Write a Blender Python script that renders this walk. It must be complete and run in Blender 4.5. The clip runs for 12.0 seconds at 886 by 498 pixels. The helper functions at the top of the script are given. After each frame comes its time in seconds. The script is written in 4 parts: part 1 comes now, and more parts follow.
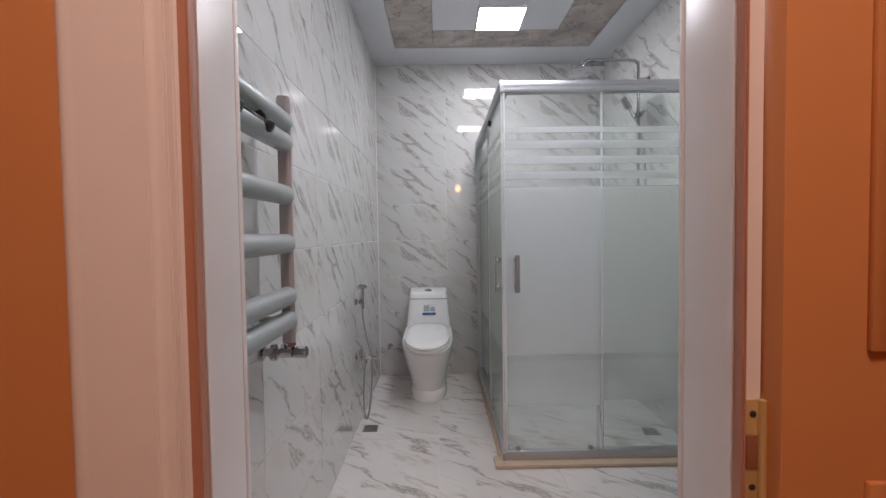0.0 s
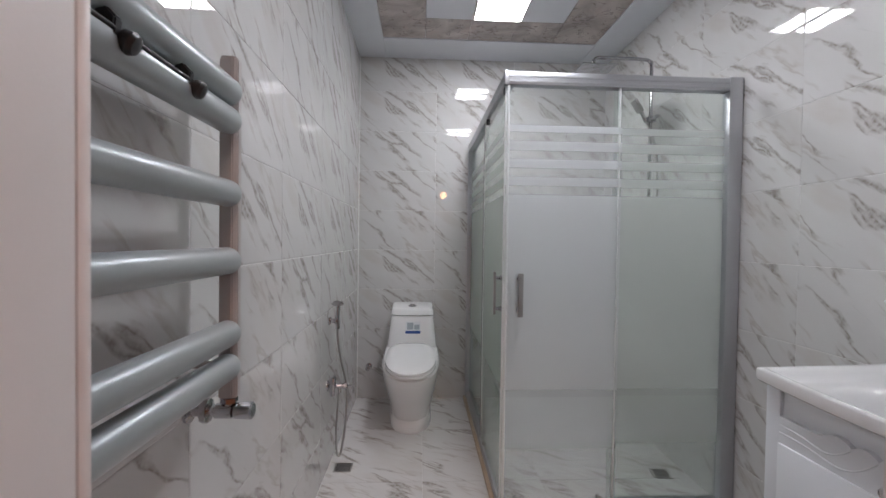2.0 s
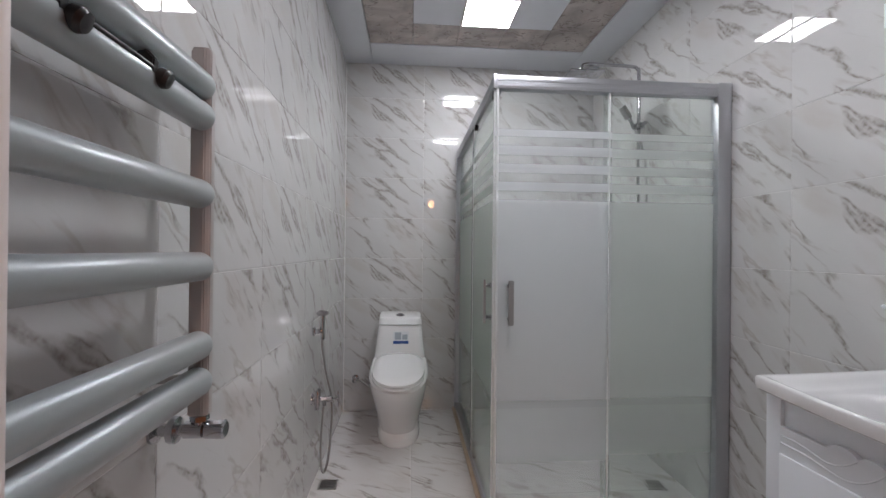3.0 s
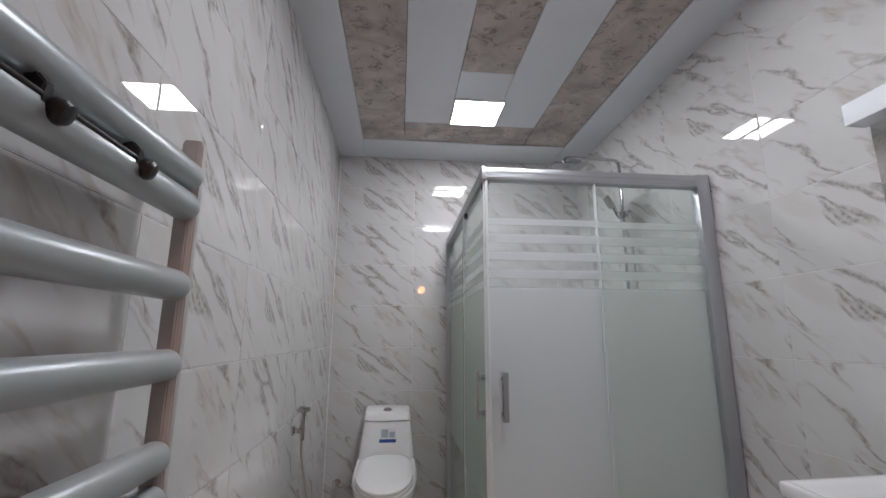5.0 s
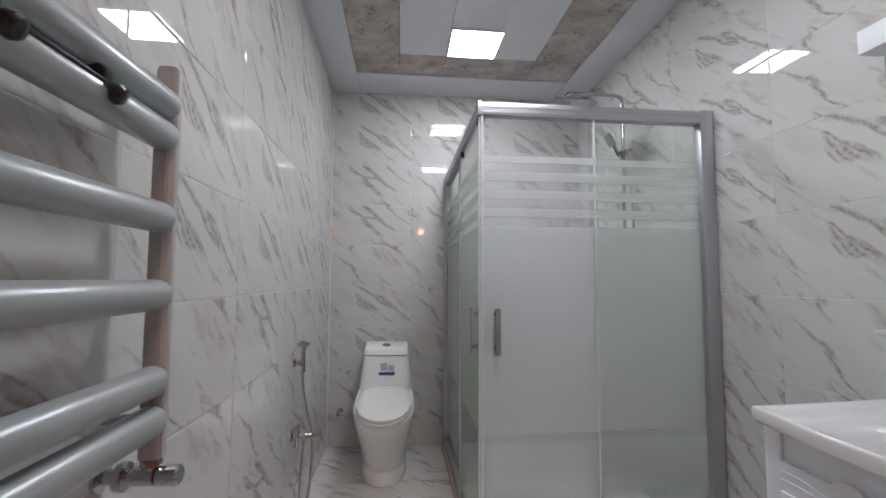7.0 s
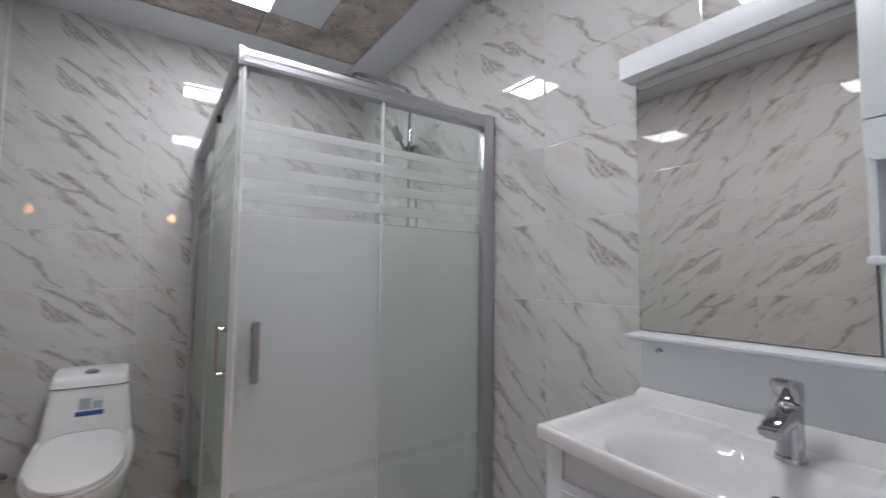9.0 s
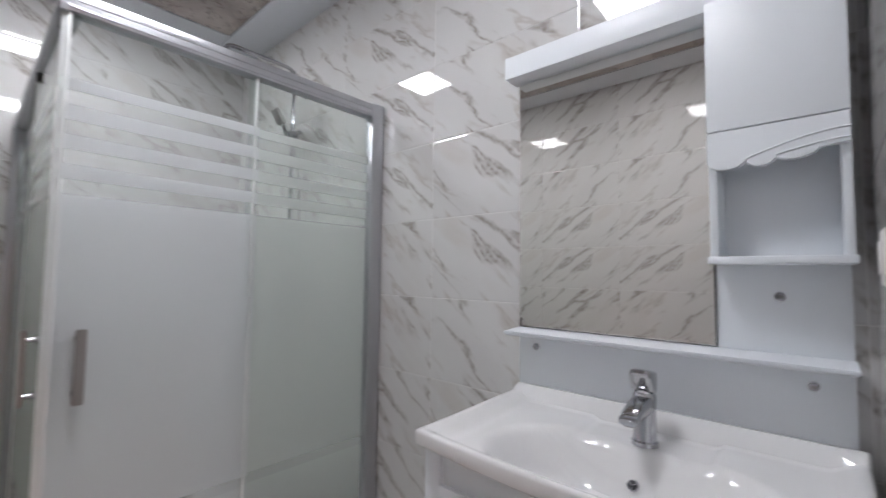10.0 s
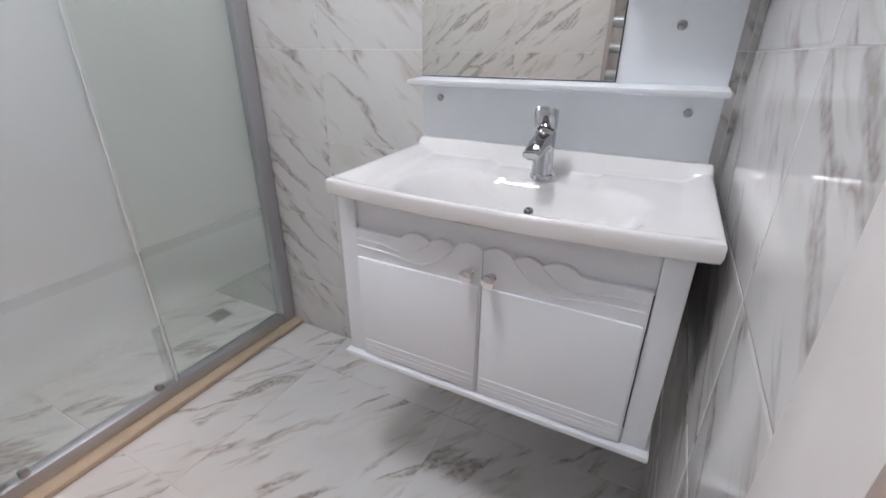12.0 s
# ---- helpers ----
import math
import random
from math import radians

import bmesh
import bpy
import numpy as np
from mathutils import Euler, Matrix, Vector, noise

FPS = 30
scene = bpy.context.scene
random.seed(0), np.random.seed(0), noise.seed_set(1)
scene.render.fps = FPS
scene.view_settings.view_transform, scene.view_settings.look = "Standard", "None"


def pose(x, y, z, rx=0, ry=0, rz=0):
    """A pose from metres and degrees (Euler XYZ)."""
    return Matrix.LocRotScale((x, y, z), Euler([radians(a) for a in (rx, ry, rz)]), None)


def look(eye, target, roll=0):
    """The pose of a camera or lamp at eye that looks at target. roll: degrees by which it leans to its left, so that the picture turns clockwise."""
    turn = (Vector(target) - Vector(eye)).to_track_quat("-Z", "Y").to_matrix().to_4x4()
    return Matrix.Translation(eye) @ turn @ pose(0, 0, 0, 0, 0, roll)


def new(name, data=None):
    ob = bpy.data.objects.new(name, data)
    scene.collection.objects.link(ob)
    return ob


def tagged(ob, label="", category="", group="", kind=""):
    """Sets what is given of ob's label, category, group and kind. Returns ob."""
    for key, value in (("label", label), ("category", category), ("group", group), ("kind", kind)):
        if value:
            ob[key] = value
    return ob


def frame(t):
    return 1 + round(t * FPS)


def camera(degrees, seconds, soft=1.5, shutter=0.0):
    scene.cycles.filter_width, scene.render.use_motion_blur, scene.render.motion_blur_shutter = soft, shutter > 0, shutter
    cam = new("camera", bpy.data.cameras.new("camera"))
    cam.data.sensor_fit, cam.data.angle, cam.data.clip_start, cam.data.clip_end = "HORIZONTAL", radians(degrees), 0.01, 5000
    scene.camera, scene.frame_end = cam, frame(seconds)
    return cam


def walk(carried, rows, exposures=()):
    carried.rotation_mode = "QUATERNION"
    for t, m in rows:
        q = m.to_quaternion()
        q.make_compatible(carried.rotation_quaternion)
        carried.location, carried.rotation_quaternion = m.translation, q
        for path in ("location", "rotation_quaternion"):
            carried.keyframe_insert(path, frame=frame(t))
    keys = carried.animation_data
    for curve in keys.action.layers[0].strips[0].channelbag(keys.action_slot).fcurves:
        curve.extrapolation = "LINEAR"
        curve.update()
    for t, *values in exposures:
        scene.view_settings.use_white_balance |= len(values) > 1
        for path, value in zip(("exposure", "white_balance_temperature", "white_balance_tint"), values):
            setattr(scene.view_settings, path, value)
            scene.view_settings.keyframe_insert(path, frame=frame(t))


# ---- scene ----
# camera and its walk
cam = camera(91.3, 12.0, shutter=0.5)
PATH = [
    (0, (0.52, 0.088, 1.189), (0.534, 2.086, 1.12), -0.8),
    (0.5, (0.519, 0.131, 1.193), (0.545, 2.13, 1.125), -0.4),
    (1, (0.524, 0.256, 1.208), (0.57, 2.254, 1.145), 0.1),
    (1.5, (0.508, 0.338, 1.208), (0.573, 2.336, 1.152), 0.7),
    (2, (0.479, 0.413, 1.215), (0.579, 2.41, 1.176), 0.8),
    (2.5, (0.478, 0.451, 1.214), (0.61, 2.446, 1.191), 0.8),
    (2.7, (0.482, 0.456, 1.203), (0.622, 2.451, 1.194), 0.7),
    (4.3, (0.479, 0.505, 1.217), (0.68, 2.488, 1.376), 0.3),
    (4.5, (0.481, 0.505, 1.22), (0.68, 2.481, 1.464), 0.2),
    (5, (0.484, 0.504, 1.218), (0.677, 2.455, 1.613), 0.2),
    (5.5, (0.483, 0.503, 1.216), (0.676, 2.444, 1.657), 0.2),
    (6, (0.487, 0.506, 1.2), (0.672, 2.445, 1.652), 0.3),
    (6.5, (0.481, 0.501, 1.197), (0.675, 2.477, 1.437), 0.4),
    (6.7, (0.492, 0.492, 1.196), (0.665, 2.478, 1.354), 0.3),
    (8.3, (0.564, 0.735, 1.229), (1.288, 2.596, 1.342), 0.2),
    (8.5, (0.578, 0.763, 1.224), (1.437, 2.566, 1.343), 0.4),
    (9, (0.619, 0.807, 1.226), (1.744, 2.456, 1.353), 0.7),
    (9.5, (0.662, 0.821, 1.228), (1.971, 2.328, 1.353), 0.8),
    (10, (0.694, 0.837, 1.23), (2.179, 2.172, 1.346), 0.8),
    (10.5, (0.703, 0.886, 1.225), (2.415, 1.914, 1.33), 2.7),
    (11, (0.702, 0.89, 1.215), (2.466, 1.822, 1.082), 3.2),
    (11.5, (0.703, 0.894, 1.163), (2.387, 1.76, 0.52), 2.0),
    (12, (0.698, 0.899, 1.132), (2.32, 1.728, 0.307), 0.5),
]
EXPOSURES = [(0.0, 0.2), (1.0, 0.16), (2.5, 0.07), (4.5, 0.0), (5.5, -0.05), (6.5, 0.05), (8.5, 0.02), (9.0, 0.03), (9.5, 0.13), (10.0, 0.18), (10.5, 0.13), (11.0, 0.24), (11.5, 0.43), (12.0, 0.66)]
walk(cam, [(t, look(eye, target, roll)) for t, eye, target, roll in PATH], EXPOSURES)

# room: x 0 (left wall) to XR, y YN (door wall) to YB (back wall), z 0 to ZC
XR, YN, YB, ZC = 1.896, 0.773, 3.735, 2.60
LAMP_POWER = 48.0
CORRIDOR_POWER = 48.0

# world: dim indoor surroundings
world = bpy.data.worlds.new("world")
scene.world = world
world.use_nodes = True
world.node_tree.nodes["Background"].inputs[0].default_value = (0.5, 0.45, 0.4, 1)
world.node_tree.nodes["Background"].inputs[1].default_value = 0.05


# ---------------------------------------------------------------- materials
class Nodes:
    def __init__(self, name):
        self.mat = bpy.data.materials.new(name)
        self.mat.use_nodes = True
        self.nt = self.mat.node_tree
        self.bsdf = self.nt.nodes["Principled BSDF"]
        self.out = self.nt.nodes["Material Output"]

    def add(self, kind, **props):
        n = self.nt.nodes.new(kind)
        for k, v in props.items():
            if k in n.inputs:
                n.inputs[k].default_value = v
        return n

    def link(self, a, b):
        self.nt.links.new(a, b)

    def math(self, op, a, b=None, c=None, clamp=False):
        n = self.nt.nodes.new("ShaderNodeMath")
        n.operation, n.use_clamp = op, clamp
        for i, v in enumerate((a, b, c)):
            if v is None:
                continue
            if isinstance(v, (int, float)):
                n.inputs[i].default_value = v
            else:
                self.link(v, n.inputs[i])
        return n.outputs[0]

    def ramp(self, value, stops, ease="LINEAR"):
        n = self.nt.nodes.new("ShaderNodeValToRGB")
        n.color_ramp.interpolation = ease
        e = n.color_ramp.elements
        while len(e) < len(stops):
            e.new(0.5)
        for el, (p, c) in zip(e, stops):
            el.position = p
            el.color = (c, c, c, 1) if isinstance(c, (int, float)) else (*c, 1)
        self.link(value, n.inputs[0])
        return n.outputs[0]

    def mix(self, fac, a, b):
        n = self.nt.nodes.new("ShaderNodeMix")
        n.data_type = "RGBA"
        for sock, v in ((n.inputs[0], fac), (n.inputs[6], a), (n.inputs[7], b)):
            if isinstance(v, (int, float)):
                sock.default_value = v
            elif isinstance(v, tuple):
                sock.default_value = (*v, 1)
            else:
                self.link(v, sock)
        return n.outputs[2]

    def noise(self, vec, scale, detail=4.0, rough=0.55, distort=0.0):
        n = self.add("ShaderNodeTexNoise")
        n.inputs["Scale"].default_value = scale
        n.inputs["Detail"].default_value = detail
        n.inputs["Roughness"].default_value = rough
        n.inputs["Distortion"].default_value = distort
        if vec is not None:
            self.link(vec, n.inputs["Vector"])
        return n.outputs[0]

    def mapping(self, vec, loc=(0, 0, 0), rot=(0, 0, 0), scale=(1, 1, 1)):
        n = self.nt.nodes.new("ShaderNodeMapping")
        self.link(vec, n.inputs[0])
        n.inputs[1].default_value = loc
        n.inputs[2].default_value = [radians(a) for a in rot]
        n.inputs[3].default_value = scale
        return n.outputs[0]

    def bump(self, height, strength=0.1, distance=0.01):
        n = self.nt.nodes.new("ShaderNodeBump")
        n.inputs["Strength"].default_value = strength
        n.inputs["Distance"].default_value = distance
        self.link(height, n.inputs["Height"])
        self.link(n.outputs[0], self.bsdf.inputs["Normal"])

    def set(self, **kw):
        names = dict(color="Base Color", rough="Roughness", metal="Metallic", ior="IOR", coat="Coat Weight", coat_rough="Coat Roughness", spec="Specular IOR Level")
        for k, v in kw.items():
            sock = self.bsdf.inputs[names[k]]
            if isinstance(v, tuple):
                sock.default_value = (*v, 1)
            elif isinstance(v, (int, float)):
                sock.default_value = v
            else:
                self.link(v, sock)
        return self


def coords(n, kind="Object"):
    return n.add("ShaderNodeTexCoord").outputs[kind]


def simple(name, color, rough=0.4, metal=0.0, vary=0.06, scale=9.0, bump=0.0, rvary=0.08, coat=0.0):
    """Paint, plastic or metal with slight unevenness of tone and gloss."""
    n = Nodes(name)
    v = coords(n)
    big = n.noise(v, scale, 3)
    fine = n.noise(v, scale * 22, 2)
    lo = tuple(c * (1 - vary) for c in color)
    hi = tuple(min(1, c * (1 + vary)) for c in color)
    n.set(color=n.mix(big, lo, hi), metal=metal, coat=coat)
    r = n.math("MULTIPLY_ADD", n.noise(v, scale * 3, 4), rvary * 2, rough - rvary)
    n.set(rough=n.math("MAXIMUM", r, 0.02))
    if bump:
        n.bump(fine, bump, 0.002)
    return n.mat


def marble_tile(name, turn, base=(0.662, 0.657, 0.651), rough=0.022):
    """Glazed tile printed with short diagonal grey-brown streaks; a few prints, shifted from piece to piece."""
    n = Nodes(name)
    v = coords(n)
    rnd = n.add("ShaderNodeObjectInfo").outputs["Random"]
    step = n.math("FLOOR", n.math("MULTIPLY", rnd, 3.0))
    off = n.add("ShaderNodeCombineXYZ")
    n.link(n.math("MULTIPLY", step, 3.71), off.inputs[0])
    n.link(n.math("MULTIPLY", step, 1.93), off.inputs[1])
    add = n.nt.nodes.new("ShaderNodeVectorMath")
    n.link(v, add.inputs[0])
    n.link(off.outputs[0], add.inputs[1])
    p = n.mapping(add.outputs[0], rot=(0, 0, turn), scale=(1, 1, 1))
    wob = n.add("ShaderNodeTexNoise")
    wob.inputs["Scale"].default_value, wob.inputs["Detail"].default_value = 8.0, 3.0
    n.link(p, wob.inputs["Vector"])
    shift = n.nt.nodes.new("ShaderNodeVectorMath")
    shift.operation = "MULTIPLY_ADD"
    n.link(wob.outputs["Color"], shift.inputs[0])
    shift.inputs[1].default_value = (0.055, 0.046, 0.0)
    n.link(p, shift.inputs[2])
    q = shift.outputs[0]

    def streaks(sx, sy, width, lo, hi, loc):
        a = n.mapping(q, loc=loc, scale=(sx, sy, 1))
        f = n.noise(a, 1.0, 3.0, 0.5)
        line = n.math("ABSOLUTE", n.math("SUBTRACT", f, 0.5))
        line = n.ramp(line, [(0.0, 1.0), (width, 0.0)])
        gate = n.noise(n.mapping(q, loc=(loc[1], loc[0], 0), scale=(sx * 1.25, sy * 0.55, 1)), 1.0, 2.0)
        gate = n.ramp(gate, [(lo, 0.0), (hi, 1.0)])
        return n.math("MULTIPLY", line, gate)

    s1 = streaks(2.0, 10.5, 0.048, 0.50, 0.56, (0, 0, 0))
    s2 = streaks(2.4, 15.0, 0.042, 0.51, 0.59, (7.3, 2.1, 0))
    s3 = streaks(1.8, 8.0, 0.16, 0.52, 0.70, (3.1, 9.4, 0))
    haze = n.noise(n.mapping(q, scale=(1.6, 4.0, 1)), 1.0, 4.0)
    tone = n.mix(n.ramp(haze, [(0.35, 0.0), (0.7, 1.0)]), base, tuple(c * 0.93 for c in base))
    tone = n.mix(n.math("MULTIPLY", s3, 0.30), tone, (0.50, 0.44, 0.39))
    tone = n.mix(n.math("MULTIPLY", s2, 0.42), tone, (0.36, 0.30, 0.255))
    grain = n.ramp(n.noise(q, 60.0, 3.0), [(0.35, 0.45), (0.6, 1.0)])
    tone = n.mix(n.math("MULTIPLY", n.math("MULTIPLY", s1, 0.88), grain), tone, (0.245, 0.208, 0.182))
    n.set(color=tone, rough=n.math("MULTIPLY_ADD", n.noise(v, 30.0, 3.0), 0.03, rough - 0.015), ior=1.55)
    n.bump(n.noise(v, 4.0, 1.0), 0.035, 0.01)
    return n.mat


def ceiling_marble(name):
    """Printed plastic ceiling panel: beige-grey clouds with scattered dark scratches."""
    n = Nodes(name)
    v = coords(n)
    cloud = n.noise(v, 4.0, 6.0, 0.62, 0.8)
    tone = n.ramp(cloud, [(0.32, (0.27, 0.235, 0.215)), (0.5, (0.41, 0.36, 0.335)), (0.68, (0.55, 0.50, 0.47))])
    pink = n.ramp(n.noise(v, 9.0, 3.0), [(0.55, 0.0), (0.72, 1.0)])
    tone = n.mix(n.math("MULTIPLY", pink, 0.35), tone, (0.55, 0.40, 0.36))
    w = n.noise(n.mapping(v, scale=(1, 1.7, 1)), 11.0, 2.0, 0.5, 1.4)
    line = n.ramp(n.math("ABSOLUTE", n.math("SUBTRACT", w, 0.5)), [(0.0, 1.0), (0.045, 0.0)])
    gate = n.ramp(n.noise(v, 13.0, 1.0), [(0.51, 0.0), (0.57, 1.0)])
    tone = n.mix(n.math("MULTIPLY", n.math("MULTIPLY", line, gate), 0.85), tone, (0.12, 0.09, 0.075))
    n.set(color=tone, rough=0.32)
    n.bump(n.noise(v, 90.0, 2.0), 0.05, 0.002)
    return n.mat


def glass_pane(name, tint, frost=None):
    """Clear toughened glass; frost: tint of a satin print with clear bands at the top, one low slot and a thinner foot."""
    n = Nodes(name)
    nt = n.nt
    nt.nodes.remove(n.bsdf)
    clear = n.add("ShaderNodeBsdfTransparent")
    clear.inputs[0].default_value = (*tint, 1)
    gloss = n.add("ShaderNodeBsdfGlossy")
    gloss.inputs["Roughness"].default_value = 0.015
    lw = n.add("ShaderNodeLayerWeight")
    lw.inputs[0].default_value = 0.5
    gain = n.math("MULTIPLY_ADD", n.math("POWER", lw.outputs["Facing"], 5.0), 0.92, 0.035)
    under = clear.outputs[0]
    if frost:
        sep = n.add("ShaderNodeSeparateXYZ")
        n.link(coords(n), sep.inputs[0])
        z = sep.outputs[2]

        def band(z0, z1, soft):
            up = n.nt.nodes.new("ShaderNodeMapRange")
            n.link(z, up.inputs[0])
            up.inputs[1].default_value, up.inputs[2].default_value = z0 - soft, z0 + soft
            dn = n.nt.nodes.new("ShaderNodeMapRange")
            n.link(z, dn.inputs[0])
            dn.inputs[1].default_value, dn.inputs[2].default_value = z1 - soft, z1 + soft
            dn.inputs[3].default_value, dn.inputs[4].default_value = 1.0, 0.0
            return n.math("MULTIPLY", up.outputs[0], dn.outputs[0])

        # thin print left between the bands
        mask = n.math("MULTIPLY", band(FROST_TOP - 0.004, FROST_BANDS[0][0] + 0.004, 0.0015), 0.17)
        for z0, z1 in FROST_BANDS:
            b = band(z0, z1, 0.0015)
            mask = n.math("MAXIMUM", mask, b)
        mask = n.math("MAXIMUM", mask, band(FROST_SLOT[1], FROST_TOP, 0.004))
        fade = n.nt.nodes.new("ShaderNodeMapRange")
        n.link(z, fade.inputs[0])
        fade.inputs[1].default_value, fade.inputs[2].default_value = FROST_SLOT[0] - 0.45, FROST_SLOT[0]
        fade.inputs[3].default_value, fade.inputs[4].default_value = 0.10, 0.54
        veil = n.math("MULTIPLY", band(0.0, FROST_SLOT[0] + 0.009, 0.004), fade.outputs[0])
        veil = n.math("MAXIMUM", veil, n.math("MULTIPLY", band(FROST_SLOT[0] - 0.009, FROST_SLOT[1] + 0.009, 0.004), 0.50))
        mask = n.math("MAXIMUM", mask, veil)
        mask = n.math("MULTIPLY", mask, FROST_DENSITY)
        dif = n.add("ShaderNodeBsdfDiffuse")
        dif.inputs[0].default_value = (*frost, 1)
        tra = n.add("ShaderNodeBsdfTranslucent")
        tra.inputs[0].default_value = (*[c * 1.055 for c in frost], 1)
        both = n.add("ShaderNodeMixShader")
        both.inputs[0].default_value = 0.6
        n.link(dif.outputs[0], both.inputs[1])
        n.link(tra.outputs[0], both.inputs[2])
        haze = n.add("ShaderNodeBsdfRefraction")
        haze.inputs["Color"].default_value = (*[min(1, c * 1.14) for c in frost], 1)
        haze.inputs["Roughness"].default_value = 0.62
        haze.inputs["IOR"].default_value = 1.08
        soft = n.add("ShaderNodeMixShader")
        soft.inputs[0].default_value = 0.40
        n.link(both.outputs[0], soft.inputs[1])
        n.link(haze.outputs[0], soft.inputs[2])
        sat = n.add("ShaderNodeMixShader")
        n.link(mask, sat.inputs[0])
        n.link(clear.outputs[0], sat.inputs[1])
        n.link(soft.outputs[0], sat.inputs[2])
        under = sat.outputs[0]
    mixs = n.add("ShaderNodeMixShader")
    n.link(gain, mixs.inputs[0])
    n.link(under, mixs.inputs[1])
    n.link(gloss.outputs[0], mixs.inputs[2])
    n.link(mixs.outputs[0], n.out.inputs[0])
    return n.mat


def lamp_face(name, color, strength):
    n = Nodes(name)
    e = n.add("ShaderNodeEmission")
    e.inputs[0].default_value = (*color, 1)
    e.inputs[1].default_value = strength
    n.link(e.outputs[0], n.out.inputs[0])
    return n.mat


def brushed(name, color, rough):
    """Brushed aluminium with fine lengthwise lines."""
    n = Nodes(name)
    v = coords(n)
    lines = n.noise(n.mapping(v, scale=(60, 60, 60)), 3.0, 2.0)
    n.set(color=n.mix(lines, tuple(c * 0.92 for c in color), color), metal=1.0)
    n.set(rough=n.math("MULTIPLY_ADD", n.noise(v, 14.0, 3.0), 0.14, rough - 0.07))
    return n.mat


FROST_BANDS = [(1.691, 1.722), (1.612, 1.653), (1.536, 1.575), (1.459, 1.498)]
FROST_TOP, FROST_SLOT, FROST_DENSITY = 1.421, (0.527, 0.562), 0.84

M_WALL_TILE = marble_tile("marble_wall_tile", 38.0)
M_FLOOR_TILE = marble_tile("marble_floor_tile", 33.0, (0.67, 0.662, 0.657), 0.07)
M_GROUT = simple("grout", (0.80, 0.79, 0.775), 0.75, bump=0.3)
M_FLOOR_GROUT = simple("floor_grout", (0.66, 0.65, 0.64), 0.7, bump=0.2)
M_WHITE_PANEL = simple("white_ceiling_panel", (0.69, 0.71, 0.75), 0.34, vary=0.03)
M_CEIL_MARBLE = ceiling_marble("marble_ceiling_panel")
M_PAINT = simple("white_door_paint", (0.775, 0.735, 0.72), 0.36, vary=0.04, bump=0.05, rvary=0.03)
M_ORANGE = simple("orange_wall_paint", (0.55, 0.24, 0.09), 0.6, vary=0.08, scale=3.0, bump=0.1)
M_LEAF = simple("orange_door_laminate", (0.57, 0.25, 0.095), 0.4, vary=0.07, scale=4.0)
M_GASKET = simple("brown_rubber", (0.44, 0.22, 0.15), 0.5)
M_COPPER = simple("copper_brown", (0.36, 0.17, 0.10), 0.45, metal=0.4)
M_BRASS = simple("brass", (0.78, 0.64, 0.32), 0.35, metal=0.6)
M_CERAMIC = simple("white_ceramic", (0.83, 0.825, 0.825), 0.06, vary=0.015, rvary=0.02, coat=0.3)
M_LACQUER = simple("white_lacquer", (0.80, 0.834, 0.872), 0.38, vary=0.012, rvary=0.015)
M_CHROME = simple("chrome", (0.50, 0.50, 0.52), 0.08, metal=1.0, vary=0.03, rvary=0.03)
M_POLISHED = simple("polished_chrome", (0.82, 0.82, 0.84), 0.05, metal=1.0, vary=0.02, rvary=0.02)
M_STEEL = simple("dull_steel", (0.42, 0.41, 0.40), 0.35, metal=1.0)
M_ALU = brushed("brushed_aluminium", (0.55, 0.56, 0.585), 0.40)
M_RADIATOR = simple("silver_grey_enamel", (0.40, 0.438, 0.448), 0.33, metal=0.38, vary=0.04, rvary=0.02)
M_POST = simple("silver_post_enamel", (0.45, 0.425, 0.415), 0.36, metal=0.3, rvary=0.03)
M_BLACK = simple("black_plastic", (0.018, 0.018, 0.02), 0.3)
M_BEIGE = simple("beige_sealed_sill", (0.47, 0.38, 0.28), 0.5, vary=0.2, scale=14.0, bump=0.3)
M_MIRROR = simple("mirror_silver", (0.82, 0.805, 0.775), 0.01, metal=1.0, vary=0.01, rvary=0.005)
# near-black for seals and screws, and painted shade in hollows
M_DARK = simple("dark_gap", (0.03, 0.03, 0.035), 0.6)
M_BLUE = simple("blue_print", (0.03, 0.09, 0.30), 0.3)
M_GREYPRINT = simple("grey_print", (0.38, 0.43, 0.47), 0.3)
M_STICKER = simple("sticker_paper", (0.72, 0.74, 0.76), 0.3)
M_CORR_FLOOR = simple("corridor_laminate", (0.33, 0.22, 0.14), 0.35, vary=0.15)
M_CORR_CEIL = simple("corridor_ceiling_paint", (0.75, 0.66, 0.55), 0.7)
M_LAMP = lamp_face("led_panel_glow", (0.93, 0.935, 0.995), LAMP_POWER)
M_CORR_LAMP = lamp_face("warm_bulb_glow", (1.0, 0.42, 0.16), 30.0)
M_CORR_PANEL = lamp_face("corridor_panel_glow", (1.0, 0.67, 0.54), CORRIDOR_POWER)
M_FROST = glass_pane("frosted_print_glass", (0.962, 0.975, 0.972), (0.838, 0.852, 0.866))
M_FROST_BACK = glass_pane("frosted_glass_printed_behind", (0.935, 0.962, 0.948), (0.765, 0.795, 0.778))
# side panes: darker, greener look of a grazing view put into the colour
M_FROST_SIDE = glass_pane("frosted_glass_grazing_tint", (0.91, 0.955, 0.925), (0.70, 0.775, 0.715))


